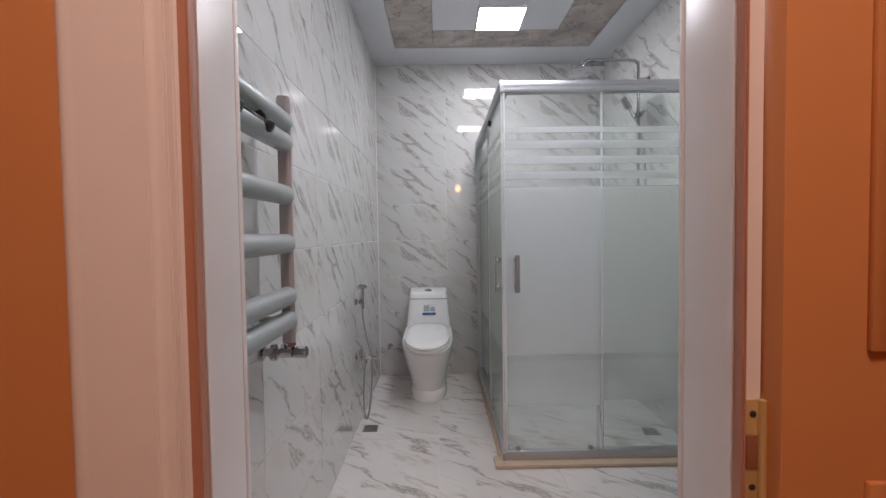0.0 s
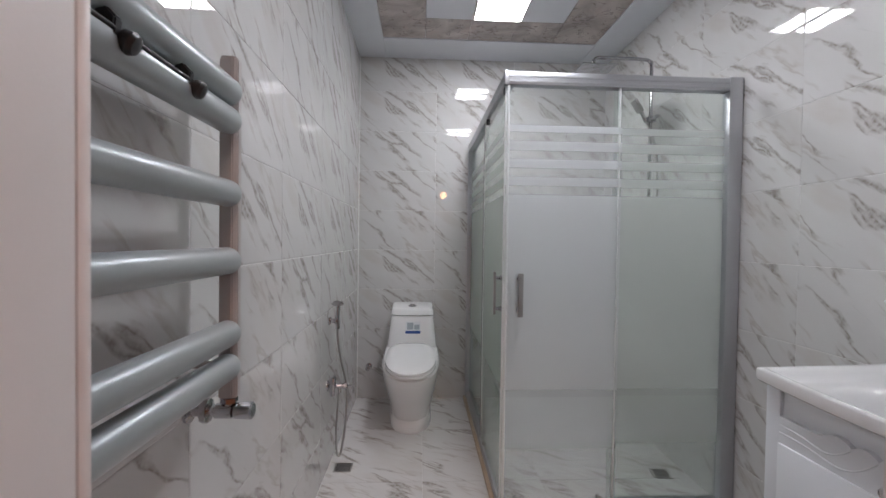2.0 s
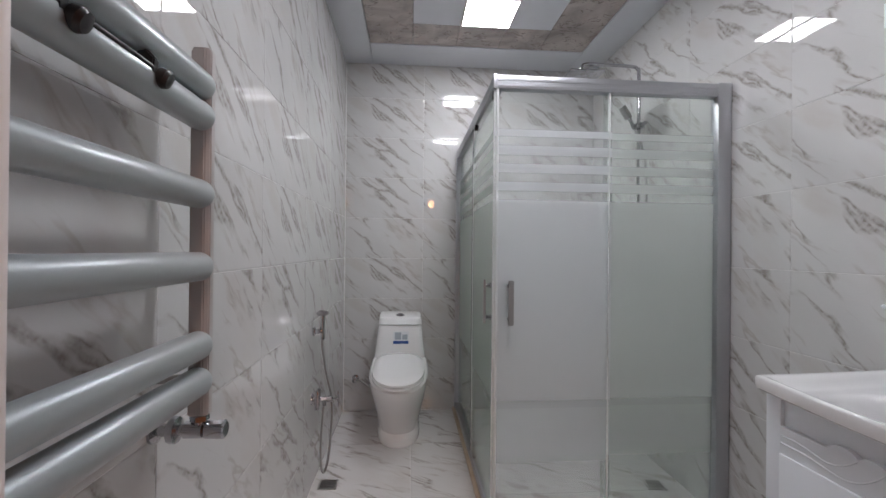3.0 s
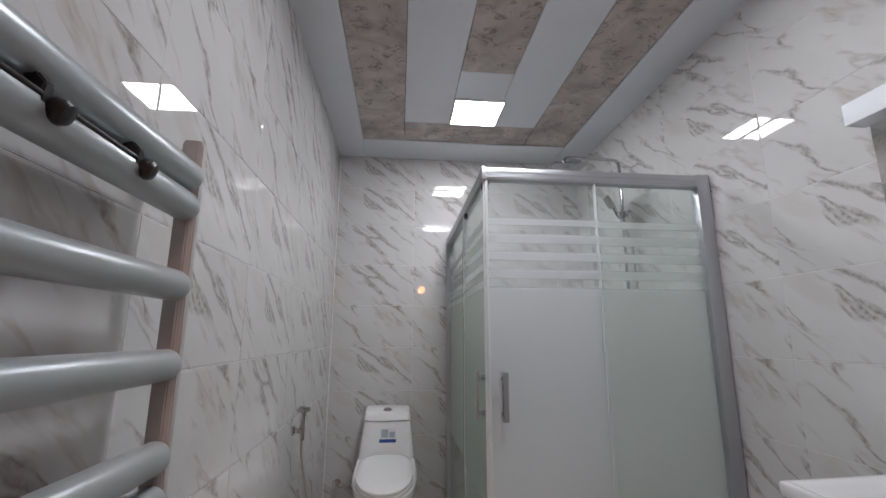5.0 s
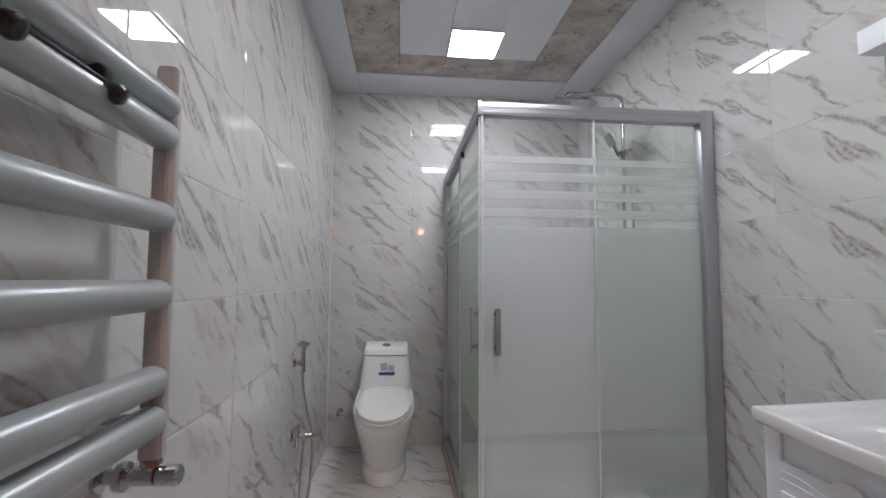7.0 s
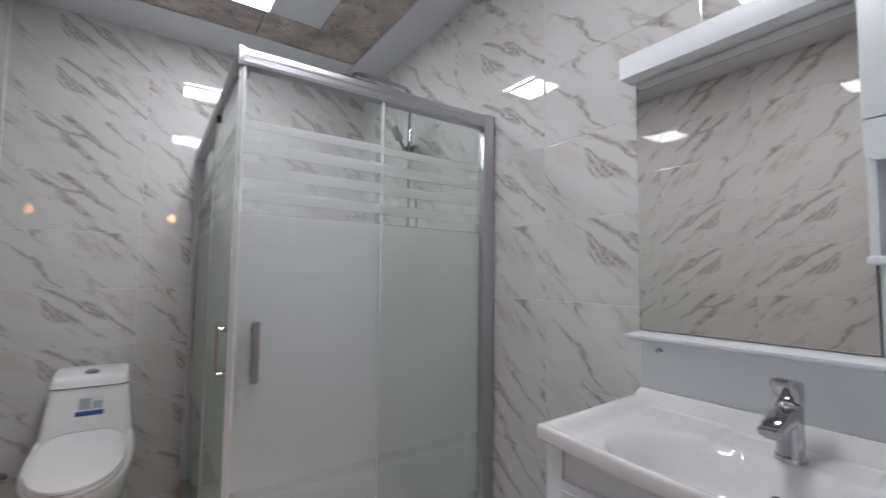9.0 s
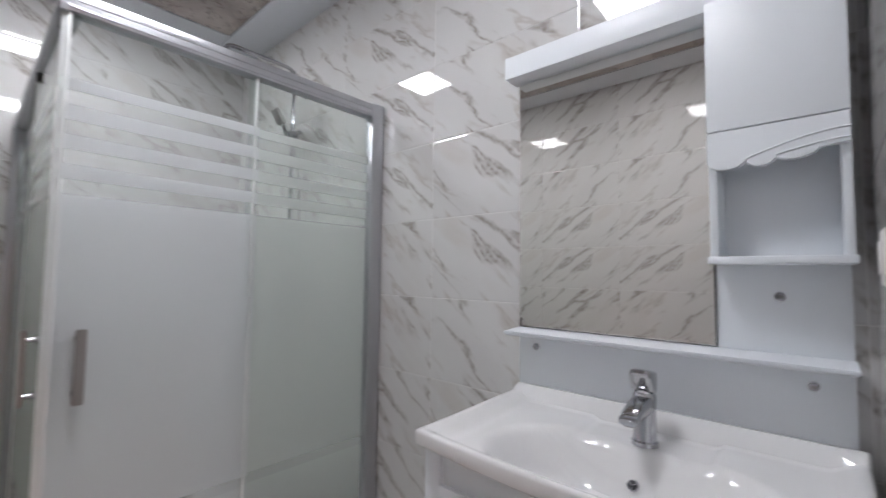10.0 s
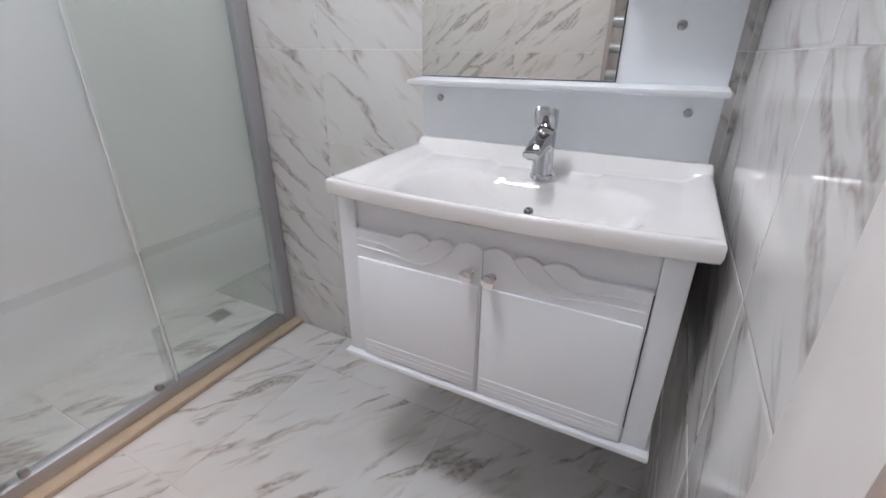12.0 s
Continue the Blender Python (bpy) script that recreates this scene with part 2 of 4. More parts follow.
# ---------------------------------------------------------------- mesh helpers
def box(bm, x0, x1, y0, y1, z0, z1, bevel=0.0, seg=2):
    b = bmesh.new()
    bmesh.ops.create_cube(b, size=1.0)
    for v in b.verts:
        v.co = Vector(((x0 + x1) / 2 + v.co.x * (x1 - x0), (y0 + y1) / 2 + v.co.y * (y1 - y0), (z0 + z1) / 2 + v.co.z * (z1 - z0)))
    if bevel:
        bmesh.ops.bevel(b, geom=b.edges[:], offset=bevel, segments=seg, affect="EDGES", profile=0.5)
    merge(bm, b)
    return bm


def merge(bm, b):
    me = bpy.data.meshes.new("tmp")
    b.to_mesh(me)
    b.free()
    bm.from_mesh(me)
    bpy.data.meshes.remove(me)


def ring_loft(bm, rings, cap=True):
    """Joins rings of equal count into a skin."""
    rows = [[bm.verts.new(p) for p in r] for r in rings]
    n = len(rows[0])
    for a, b in zip(rows, rows[1:]):
        for i in range(n):
            bm.faces.new((a[i], a[(i + 1) % n], b[(i + 1) % n], b[i]))
    if cap:
        bm.faces.new(rows[0][::-1])
        bm.faces.new(rows[-1])
    return bm


def frame_at(d):
    d = Vector(d).normalized()
    up = Vector((0, 0, 1)) if abs(d.z) < 0.9 else Vector((1, 0, 0))
    a = d.cross(up).normalized()
    return a, d.cross(a).normalized()


def tube(bm, pts, r, seg=14, radii=None, cap=True):
    """A round bar or hose along points."""
    pts = [Vector(p) for p in pts]
    rings, a0 = [], None
    for i, p in enumerate(pts):
        d = (pts[min(i + 1, len(pts) - 1)] - pts[max(i - 1, 0)]).normalized()
        if a0 is None:
            a, _ = frame_at(d)
        else:
            a = (a0 - d * a0.dot(d)).normalized()
        a0 = a
        b = d.cross(a)
        rr = radii[i] if radii else r
        rings.append([p + (a * math.cos(t) + b * math.sin(t)) * rr for t in (2 * math.pi * k / seg for k in range(seg))])
    return ring_loft(bm, rings, cap)


def lathe(bm, origin, axis, profile, seg=20):
    """Turned body: profile of (distance along axis, radius)."""
    o, d = Vector(origin), Vector(axis).normalized()
    a, b = frame_at(d)
    rings = [[o + d * h + (a * math.cos(t) + b * math.sin(t)) * r for t in (2 * math.pi * k / seg for k in range(seg))] for h, r in profile]
    return ring_loft(bm, rings)


def curve(pts, n=8):
    """Smooth points through a few given ones."""
    p = [Vector(q) for q in pts]
    p = [p[0] * 2 - p[1]] + p + [p[-1] * 2 - p[-2]]
    res = []
    for i in range(1, len(p) - 2):
        for k in range(n):
            t = k / n
            a, b, c, d = p[i - 1], p[i], p[i + 1], p[i + 2]
            res.append(0.5 * ((2 * b) + (c - a) * t + (2 * a - 5 * b + 4 * c - d) * t * t + (3 * b - a - 3 * c + d) * t ** 3))
    res.append(p[-2])
    return res


def slab(bm, outline, axis, lo, hi, bevel=0.0):
    """A plate: a 2D outline pushed out along one axis."""
    b = bmesh.new()

    def at(u, v, w):
        return {"x": (w, u, v), "y": (u, w, v), "z": (u, v, w)}[axis]

    ring_loft(b, [[at(u, v, lo) for u, v in outline], [at(u, v, hi) for u, v in outline]])
    bmesh.ops.recalc_face_normals(b, faces=b.faces[:])
    if bevel:
        rim = [e for e in b.edges if e.calc_face_angle(0) > 0.6]
        bmesh.ops.bevel(b, geom=rim, offset=bevel, segments=2, affect="EDGES")
    merge(bm, b)
    return bm


def finish(name, bm, material, smooth=True, angle=35.0):
    bmesh.ops.recalc_face_normals(bm, faces=bm.faces[:])
    me = bpy.data.meshes.new(name)
    bm.to_mesh(me)
    bm.free()
    for m in material if isinstance(material, (list, tuple)) else [material]:
        me.materials.append(m)
    if smooth:
        me.shade_smooth()
        me.set_sharp_from_angle(angle=radians(angle))
    return new(name, me)


def thing(name, base, label, category, group="", kind=""):
    ob = new(name)
    ob.location = base
    ob.empty_display_size = 0.05
    return tagged(ob, label, category, group, kind)


def part(name, bm, material, parent, label="", smooth=True):
    """Links a mesh made in world places as one object under a thing or a part."""
    ob = finish(name, bm, material, smooth)
    ob.parent = parent
    if not parent.parent:
        ob.matrix_parent_inverse = Matrix.Translation(parent.location).inverted()
    return tagged(ob, label)


def solid(name, bm, material, label, category, kind="", group="", smooth=True):
    return tagged(finish(name, bm, material, smooth), label, category, group, kind)


# ---------------------------------------------------------------- structure
def wall(name, boxes, label, material=M_GROUT):
    bm = bmesh.new()
    for b in boxes:
        box(bm, *b)
    return solid(name, bm, material, label, "wall", "structure", smooth=False)


T = 0.002  # tiles stand this proud of the mortar
CF = 0.612  # corridor face of the door wall
DX0, DX1, DZ = 0.180, 0.930, 2.06  # rough door opening
wall_left = wall("wall_left", [(-0.15, -T, CF + 0.008, YB + 0.15, -0.1, ZC + 0.1)], "wall of glossy white marble tiles with grey veins")
wall_right = wall("wall_right", [(XR + T, XR + 0.15, CF + 0.008, YB + 0.15, -0.1, ZC + 0.1)], "wall of glossy white marble tiles with grey veins")
wall_back = wall("wall_back", [(-T, XR + T, YB + T, YB + 0.15, -0.1, ZC + 0.1)], "wall of glossy white marble tiles with grey veins")
wall_door = wall("wall_door", [(-T, DX0, CF + 0.008, YN - T, -0.1, ZC + 0.1), (DX1, XR + T, CF + 0.008, YN - T, -0.1, ZC + 0.1), (DX0, DX1, CF + 0.008, YN - T, DZ, ZC + 0.1)],
                 "marble tiled wall around the bathroom doorway")

bm = bmesh.new()
box(bm, -0.15, XR + 0.15, CF + 0.008, YB + 0.15, -0.12, -T)
floor = solid("floor", bm, M_FLOOR_GROUT, "glossy white marble tile floor with grey veins", "floor", "structure", smooth=False)

# ceiling: white border, printed marble and white plastic panels in one mesh
bm = bmesh.new()


def ceil_panel(x0, x1, y0, y1, z, mat):
    n0 = len(bm.faces)
    box(bm, x0 + 0.0012, x1 - 0.0012, y0 + 0.0012, y1 - 0.0012, z, ZC + 0.06, 0.0015, 1)
    bm.faces.ensure_lookup_table()
    for f in bm.faces[n0:]:
        f.material_index = mat


CX = [0.20, 0.489, 0.78, 1.072, 1.362, 1.675]
CY = 3.415
ceil_panel(-0.02, CX[0], CF, YB + 0.02, ZC - 0.006, 0)
ceil_panel(CX[5], XR + 0.02, CF, YB + 0.02, ZC - 0.006, 0)
ceil_panel(CX[0], CX[5], CY, YB + 0.02, ZC - 0.006, 0)
for k, m in enumerate((1, 0, 1, 0, 1)):
    y1 = {1: 3.145, 2: 2.555, 3: 3.145}.get(k, CY)
    ceil_panel(CX[k], CX[k + 1], CF, y1, ZC, m)
ceil_panel(CX[2], CX[3], 2.555, 3.145, ZC, 0)
for k in (1, 2, 3):
    ceil_panel(CX[k], CX[k + 1], 3.145, CY, ZC, 1)
ceiling = solid("ceiling", bm, [M_WHITE_PANEL, M_CEIL_MARBLE], "ceiling of white and beige marble-print plastic panels", "ceiling", "structure", smooth=False)

# corridor outside the door
wall("corridor_wall_door", [(-1.6, 0.085, CF, CF + 0.008, 0, 2.7), (0.915, 2.6, CF, CF + 0.008, 0, 2.7), (0.085, 0.915, CF, CF + 0.008, 2.10, 2.7)], "orange painted corridor wall beside the doorway", M_ORANGE)
wall("corridor_wall_left", [(-1.7, -1.6, -3.6, CF + 0.008, 0, 2.7)], "orange painted corridor wall", M_ORANGE)
wall("corridor_wall_right", [(2.6, 2.7, -3.6, CF + 0.008, 0, 2.7)], "orange painted corridor wall", M_ORANGE)
wall("corridor_wall_far", [(-1.7, 2.7, -3.7, -3.6, 0, 2.7)], "orange painted corridor wall", M_ORANGE)
bm = bmesh.new()
box(bm, -1.7, 2.7, -3.7, CF + 0.008, -0.12, -0.004)
solid("corridor_floor", bm, M_CORR_FLOOR, "brown laminate corridor floor", "floor", "structure", smooth=False)
bm = bmesh.new()
box(bm, -1.7, 2.7, -3.7, CF + 0.008, 2.7, 2.8)
solid("corridor_ceiling", bm, M_CORR_CEIL, "cream painted corridor ceiling", "ceiling", "structure", smooth=False)

# ---------------------------------------------------------------- door frame and open door
door_frame = thing("door_1", (0.556, 0.69, 0), "white painted door frame with brown rubber seal", "door frame", kind="structure")


def jamb(left):
    """One upright: lining with seal, corridor casing and room casing."""
    def px(x):
        return x + 0.015 if left else 1.097 - x

    bm = bmesh.new()
    slab(bm, [(px(0.170), 0.610), (px(0.221), 0.610), (px(0.214), 0.68), (px(0.190), 0.772), (px(0.170), 0.772)], "z", 0, 2.055, 0.003)
    part("lining", bm, M_PAINT, door_frame)
    bm = bmesh.new()
    inner = 0.208 if left else 0.2155
    slab(bm, [(px(inner), 0.592), (px(0.221), 0.592), (px(0.2212), 0.6095), (px(inner), 0.6095)], "z", 0, 2.045, 0.002)
    part("seal", bm, M_GASKET, door_frame, "brown rubber door seal")
    bm = bmesh.new()
    if left:
        slab(bm, [(0.077, CF), (0.077, 0.606), (0.080, 0.599), (0.086, 0.594), (0.094, 0.5915), (0.100, 0.5925), (0.105, 0.592), (0.186, 0.592), (0.190, 0.5965), (0.194, 0.5975), (0.198, 0.5925), (0.208, 0.593), (0.213, 0.600), (0.2225, 0.602), (0.2225, CF)], "z", 0, 2.10, 0.0015)
    else:
        slab(bm, [(px(0.215), CF), (px(0.215), 0.602), (px(0.1915), 0.602), (px(0.1915), CF)], "z", 0, 2.10, 0.0015)
    part("casing", bm, M_PAINT, door_frame)
    bm = bmesh.new()
    x0, x1 = sorted((px(0.035 if left else 0.074), px(0.191)))
    box(bm, x0, x1, 0.7725, 0.788, 0, 2.17, 0.004)
    part("casing", bm, M_PAINT, door_frame)


jamb(True)
jamb(False)
bm = bmesh.new()
box(bm, 0.187, 0.925, 0.610, 0.772, 2.03, 2.058, 0.002)
part("head_lining", bm, M_PAINT, door_frame)
bm = bmesh.new()
box(bm, 0.207, 0.905, 0.7725, 0.787, 2.03, 2.17, 0.004)
part("head_casing", bm, M_PAINT, door_frame)
bm = bmesh.new()
box(bm, 0.205, 0.907, 0.615, 0.786, -0.008, 0.012, 0.003)
part("threshold", bm, M_ALU, door_frame, "worn metal threshold strip")

door_leaf = thing("open_door", (0.915, 0.59, 0.01), "orange wood-look door folded open against the corridor wall", "door")
bm = bmesh.new()
box(bm, 0.907, 1.595, 0.572, 0.610, 0.012, 2.02, 0.002)
part("leaf", bm, M_LEAF, door_leaf)
for x0, x1, z0, z1 in ((1.002, 1.495, 0.22, 0.90), (1.002, 1.495, 1.05, 1.86)):
    bm = bmesh.new()
    for a, b, c, d in ((x0, x0 + 0.02, z0, z1), (x1 - 0.02, x1, z0, z1), (x0 + 0.02, x1 - 0.02, z0, z0 + 0.02), (x0 + 0.02, x1 - 0.02, z1 - 0.02, z1)):
        box(bm, a, b, 0.564, 0.573, c, d, 0.003)
    part("panel_moulding", bm, M_LEAF, door_leaf)
for zc in (0.25, 0.923, 1.80):
    bm = bmesh.new()
    box(bm, 0.8840, 0.9045, 0.5985, 0.6021, zc - 0.062, zc + 0.062, 0.001)
    h = part("hinge", bm, M_BRASS, door_leaf, "brass butt hinge")
    bm = bmesh.new()
    tube(bm, [(0.9035, 0.597, zc - 0.062), (0.9035, 0.597, zc + 0.062)], 0.005)
    part("knuckle", bm, M_BRASS, h)
    bm = box(bmesh.new(), 0.8845, 0.8985, 0.5965, 0.5990, zc - 0.022, zc + 0.020, 0.001)
    part("hinge_leaf", bm, M_COPPER, h, "copper-brown middle leaf of the hinge")
    for dz in (-0.045, 0.045):
        bm = bmesh.new()
        lathe(bm, (0.893, 0.5988, zc + dz), (0, -1, 0), [(0, 0.004), (0.0012, 0.004), (0.002, 0.002)], 10)
        part("screw", bm, M_DARK, h)

# warm bulb of the corridor, met as a glint in the back wall's glaze
lampc = thing("corridor_lamp", (0.92, -2.60, 2.70), "warm glowing corridor ceiling lamp", "ceiling lamp")
bm = bmesh.new()
tube(bm, [(0.92, -2.60, 2.70), (0.92, -2.60, 2.28)], 0.006)
part("cord", bm, M_BLACK, lampc)
bm = bmesh.new()
bmesh.ops.create_uvsphere(bm, u_segments=20, v_segments=12, radius=0.07, matrix=Matrix.Translation((0.92, -2.60, 2.22)))
part("globe", bm, M_CORR_LAMP, lampc, "glowing warm globe")

# flush corridor lamp above the walker, whose light falls on the door casing
lampd = thing("corridor_panel_lamp", (0.52, -0.32, 2.70), "warm white flush corridor ceiling lamp, lit", "ceiling lamp")
bm = lathe(bmesh.new(), (0.52, -0.32, 2.70), (0, 0, -1), [(0, 0.235), (0.03, 0.235), (0.034, 0.225)], 32)
part("rim", bm, M_PAINT, lampd)
bm = lathe(bmesh.new(), (0.52, -0.32, 2.666), (0, 0, -1), [(0, 0.224), (0.012, 0.21), (0.016, 0.12)], 32)
part("diffuser", bm, M_CORR_PANEL, lampd, "glowing warm diffuser")

# ---------------------------------------------------------------- ceiling lamps
LX = 0.936
for yc in (2.978, 1.54):
    lamp = thing("ceiling_lamp", (LX, yc, ZC), "square flush LED panel, lit, white rim", "ceiling lamp", "LED panels of the ceiling")
    bm = bmesh.new()
    for a, b, c, d in ((-0.153, 0.153, -0.153, -0.144), (-0.153, 0.153, 0.144, 0.153), (-0.153, -0.144, -0.144, 0.144), (0.144, 0.153, -0.144, 0.144)):
        box(bm, LX + a, LX + b, yc + c, yc + d, ZC - 0.010, ZC, 0.001)
    part("rim", bm, M_PAINT, lamp)
    bm = bmesh.new()
    box(bm, LX - 0.144, LX + 0.144, yc - 0.144, yc + 0.144, ZC - 0.008, ZC - 0.002)
    part("diffuser", bm, M_LAMP, lamp, "glowing white diffuser")

# ---------------------------------------------------------------- towel radiator
RX, RY0, RY1 = 0.084, 0.838, 1.329
rad = thing("towel_radiator", (RX, (RY0 + RY1) / 2, 0.9), "silver-grey towel radiator with six thick tubes on the tiled wall", "radiator")
for y in (RY0, RY1):
    bm = bmesh.new()
    sec = [(RX - 0.016, y - 0.0155), (RX + 0.010, y - 0.0155), (RX + 0.019, y - 0.009), (RX + 0.019, y + 0.009), (RX + 0.010, y + 0.0155), (RX - 0.016, y + 0.0155)]
    slab(bm, sec, "z", 0.885, 1.578, 0.002)
    p = part("post", bm, M_POST, rad)
    bm = bmesh.new()
    slab(bm, [(a + (RX - a) * 0.1, b + (y - b) * 0.1) for a, b in sec], "z", 1.576, 1.583, 0.002)
    part("cap", bm, M_POST, p)
    for z in (0.952, 1.168):
        bm = bmesh.new()
        tube(bm, [(0.0, y, z), (RX - 0.015, y, z)], 0.009)
        part("wall_bracket", bm, M_POST, rad)
for z in (1.508, 1.450, 1.304, 1.168, 1.020, 0.952):
    bm = bmesh.new()
    rings = []
    for y in (RY0 + 0.012, RY0 + 0.020, RY1 - 0.020, RY1 - 0.012):
        k = 1.0 if RY0 + 0.015 < y < RY1 - 0.015 else 0.92
        rings.append([(RX + 0.004 + 0.0262 * k * math.cos(t), y, z + 0.0272 * k * math.sin(t)) for t in (2 * math.pi * i / 24 for i in range(24))])
    ring_loft(bm, rings)
    tb = part("tube", bm, M_RADIATOR, rad)
    for y in (RY0 + 0.016, RY1 - 0.019):
        bm = lathe(bmesh.new(), (RX + 0.004, y, z), (0, 1, 0), [(0, 0.015), (0.0015, 0.0235), (0.0025, 0.0235), (0.003, 0.015)], 20)
        part("end_ring", bm, M_COPPER, tb, "copper-brown ring at the tube end")
valve = thing("radiator_valve", (0.0, 1.329, 0.855), "chrome radiator valve under the towel radiator", "valve")
VZ, VY = 0.855, 1.329
bm = lathe(bmesh.new(), (0.0, VY, VZ), (1, 0, 0), [(0, 0.025), (0.006, 0.025), (0.010, 0.012), (0.055, 0.011), (0.058, 0.016), (0.092, 0.016), (0.094, 0.011)])
part("body", bm, M_CHROME, valve)
bm = tube(bmesh.new(), [(RX, VY, VZ), (RX, VY, 0.887)], 0.011)
part("riser", bm, M_CHROME, valve)
bm = lathe(bmesh.new(), (RX, VY, 0.872), (0, 0, 1), [(0, 0.012), (0.001, 0.017), (0.011, 0.017), (0.012, 0.012)], 6)
part("union_nut", bm, M_CHROME, valve)
bm = lathe(bmesh.new(), (0.030, VY, VZ), (1, 0, 0), [(0, 0.012), (0.002, 0.025), (0.014, 0.025), (0.016, 0.012)], 10)
part("nut", bm, M_CHROME, valve)
bm = lathe(bmesh.new(), (0.094, VY, VZ), (1, 0, 0), [(0, 0.012), (0.003, 0.0165), (0.036, 0.018), (0.039, 0.014)], 16)
part("head", bm, M_CHROME, valve)

hook = thing("towel_rod", (0.098, 1.0, 1.475), "black towel rod with two round knobs clipped between radiator tubes", "towel holder")
bm = tube(bmesh.new(), [(0.112, 0.87, 1.462), (0.112, 1.150, 1.462)], 0.0035)
part("rod", bm, M_BLACK, hook)
for y in (0.963, 1.128):
    bm = lathe(bmesh.new(), (0.102, y, 1.460), (0.85, 0.2, -0.42), [(0, 0.007), (0.008, 0.007), (0.011, 0.013), (0.022, 0.0155), (0.028, 0.012), (0.030, 0.004)])
    part("knob", bm, M_BLACK, hook)
    bm = slab(bmesh.new(), [(0.092, 1.452), (0.114, 1.452), (0.117, 1.474), (0.106, 1.486), (0.092, 1.484)], "y", y - 0.018, y - 0.004, 0.002)
    part("clip", bm, M_BLACK, hook)

# ---------------------------------------------------------------- toilet
TX = 0.421
toilet = thing("toilet", (TX, 3.25, 0.0), "white one-piece ceramic toilet with closed lid standing at the back wall", "toilet")


def oval(z, y0, y1, hw, n=40, power=2.3, square=3.6):
    """A plan ring: round towards the front, squarer at the back."""
    ym, pts = (y0 + y1) / 2, []
    for i in range(n):
        t = 2 * math.pi * i / n
        c, s = math.cos(t), math.sin(t)
        e = 2 / (power if s < 0 else square)
        pts.append((TX + hw * math.copysign(abs(c) ** e, c), ym + (y1 - y0) / 2 * math.copysign(abs(s) ** e, s), z))
    return pts


def lean(bm):
    """The rim, seat and lid climb gently towards the tank."""
    for v in bm.verts:
        v.co.z += 0.11 * max(0.0, v.co.y - 2.90) * min(1.0, max(0.0, (v.co.z - 0.28) / 0.11))


bm = bmesh.new()
ring_loft(bm, [oval(z, y0, 3.66, hw) for z, y0, hw in ((0.0, 3.105, 0.137), (0.010, 3.100, 0.139), (0.055, 3.106, 0.137), (0.075, 3.122, 0.132), (0.14, 3.085, 0.142), (0.22, 3.025, 0.156),
                                                       (0.29, 2.962, 0.170), (0.335, 2.928, 0.179), (0.370, 2.908, 0.185), (0.392, 2.902, 0.186), (0.404, 2.912, 0.178))])
lean(bm)
part("bowl", bm, M_CERAMIC, toilet)


def tank_front(z):
    return 3.405 + (z - 0.40) * 0.30


bm = bmesh.new()
rows = []
for z, hw in ((0.390, 0.180), (0.43, 0.178), (0.48, 0.174), (0.55, 0.166), (0.62, 0.158), (0.672, 0.151), (0.677, 0.147)):
    rows.append(oval(z, tank_front(z), 3.69, hw, power=7.0, square=7.0))
ring_loft(bm, rows)
part("tank", bm, M_CERAMIC, toilet)
bm = bmesh.new()
ring_loft(bm, [oval(0.680, 3.487, 3.69, 0.149, power=6, square=6), oval(0.684, 3.480, 3.695, 0.154, power=6, square=6), oval(0.735, 3.490, 3.695, 0.150, power=6, square=6), oval(0.748, 3.500, 3.69, 0.144, power=6, square=6), oval(0.753, 3.52, 3.67, 0.125, power=6, square=6)])
for v in bm.verts:
    v.co.z -= 0.13 * (3.69 - v.co.y) * (v.co.z > 0.70)
part("tank_lid", bm, M_CERAMIC, toilet)
bm = bmesh.new()
lathe(bm, (TX, 3.565, 0.733), (0, -0.13, 1), [(0, 0.031), (0.006, 0.031), (0.008, 0.027), (0.009, 0.022), (0.014, 0.021), (0.016, 0.012)], 24)
part("flush_button", bm, M_CHROME, toilet, "chrome dual flush button")
bm = bmesh.new()
ring_loft(bm, [oval(0.405, 2.900, 3.40, 0.156, power=2.1), oval(0.409, 2.890, 3.405, 0.160, power=2.1), oval(0.420, 2.888, 3.405, 0.161, power=2.1), oval(0.425, 2.894, 3.40, 0.157, power=2.1)])
lean(bm)
part("seat", bm, M_CERAMIC, toilet)
bm = bmesh.new()
ring_loft(bm, [oval(0.428, 2.896, 3.405, 0.156, power=2.1), oval(0.432, 2.888, 3.41, 0.160, power=2.1), oval(0.442, 2.890, 3.41, 0.159, power=2.1), oval(0.450, 2.915, 3.40, 0.146, power=2.1), oval(0.455, 2.98, 3.37, 0.12, power=2.1)])
lean(bm)
part("lid", bm, M_CERAMIC, toilet)

# sticker on the sloping front of the tank
sticker = thing("sticker", (0.427, 3.46, 0.60), "small white sticker with blue strip on the toilet tank", "sticker")


def on_tank(x, z):
    """The slope of the tank's front."""
    return (x, tank_front(z) - 0.0012, z)


def tank_patch(name, x0, x1, z0, z1, mat, lift):
    bm = bmesh.new()
    vs = []
    for y_off in (0.0, -0.0006):
        vs.append([Vector(on_tank(x, z)) + Vector((0, y_off - lift, 0)) for x, z in ((x0, z0), (x1, z0), (x1, z1), (x0, z1))])
    ring_loft(bm, vs)
    return part(name, bm, mat, sticker, smooth=False)


tank_patch("paper", 0.375, 0.480, 0.558, 0.638, M_STICKER, 0.0)
tank_patch("strip", 0.375, 0.480, 0.558, 0.577, M_BLUE, 0.0012)
tank_patch("picture", 0.386, 0.430, 0.585, 0.632, M_GREYPRINT, 0.0012)
tank_patch("picture", 0.437, 0.473, 0.585, 0.618, M_GREYPRINT, 0.0012)

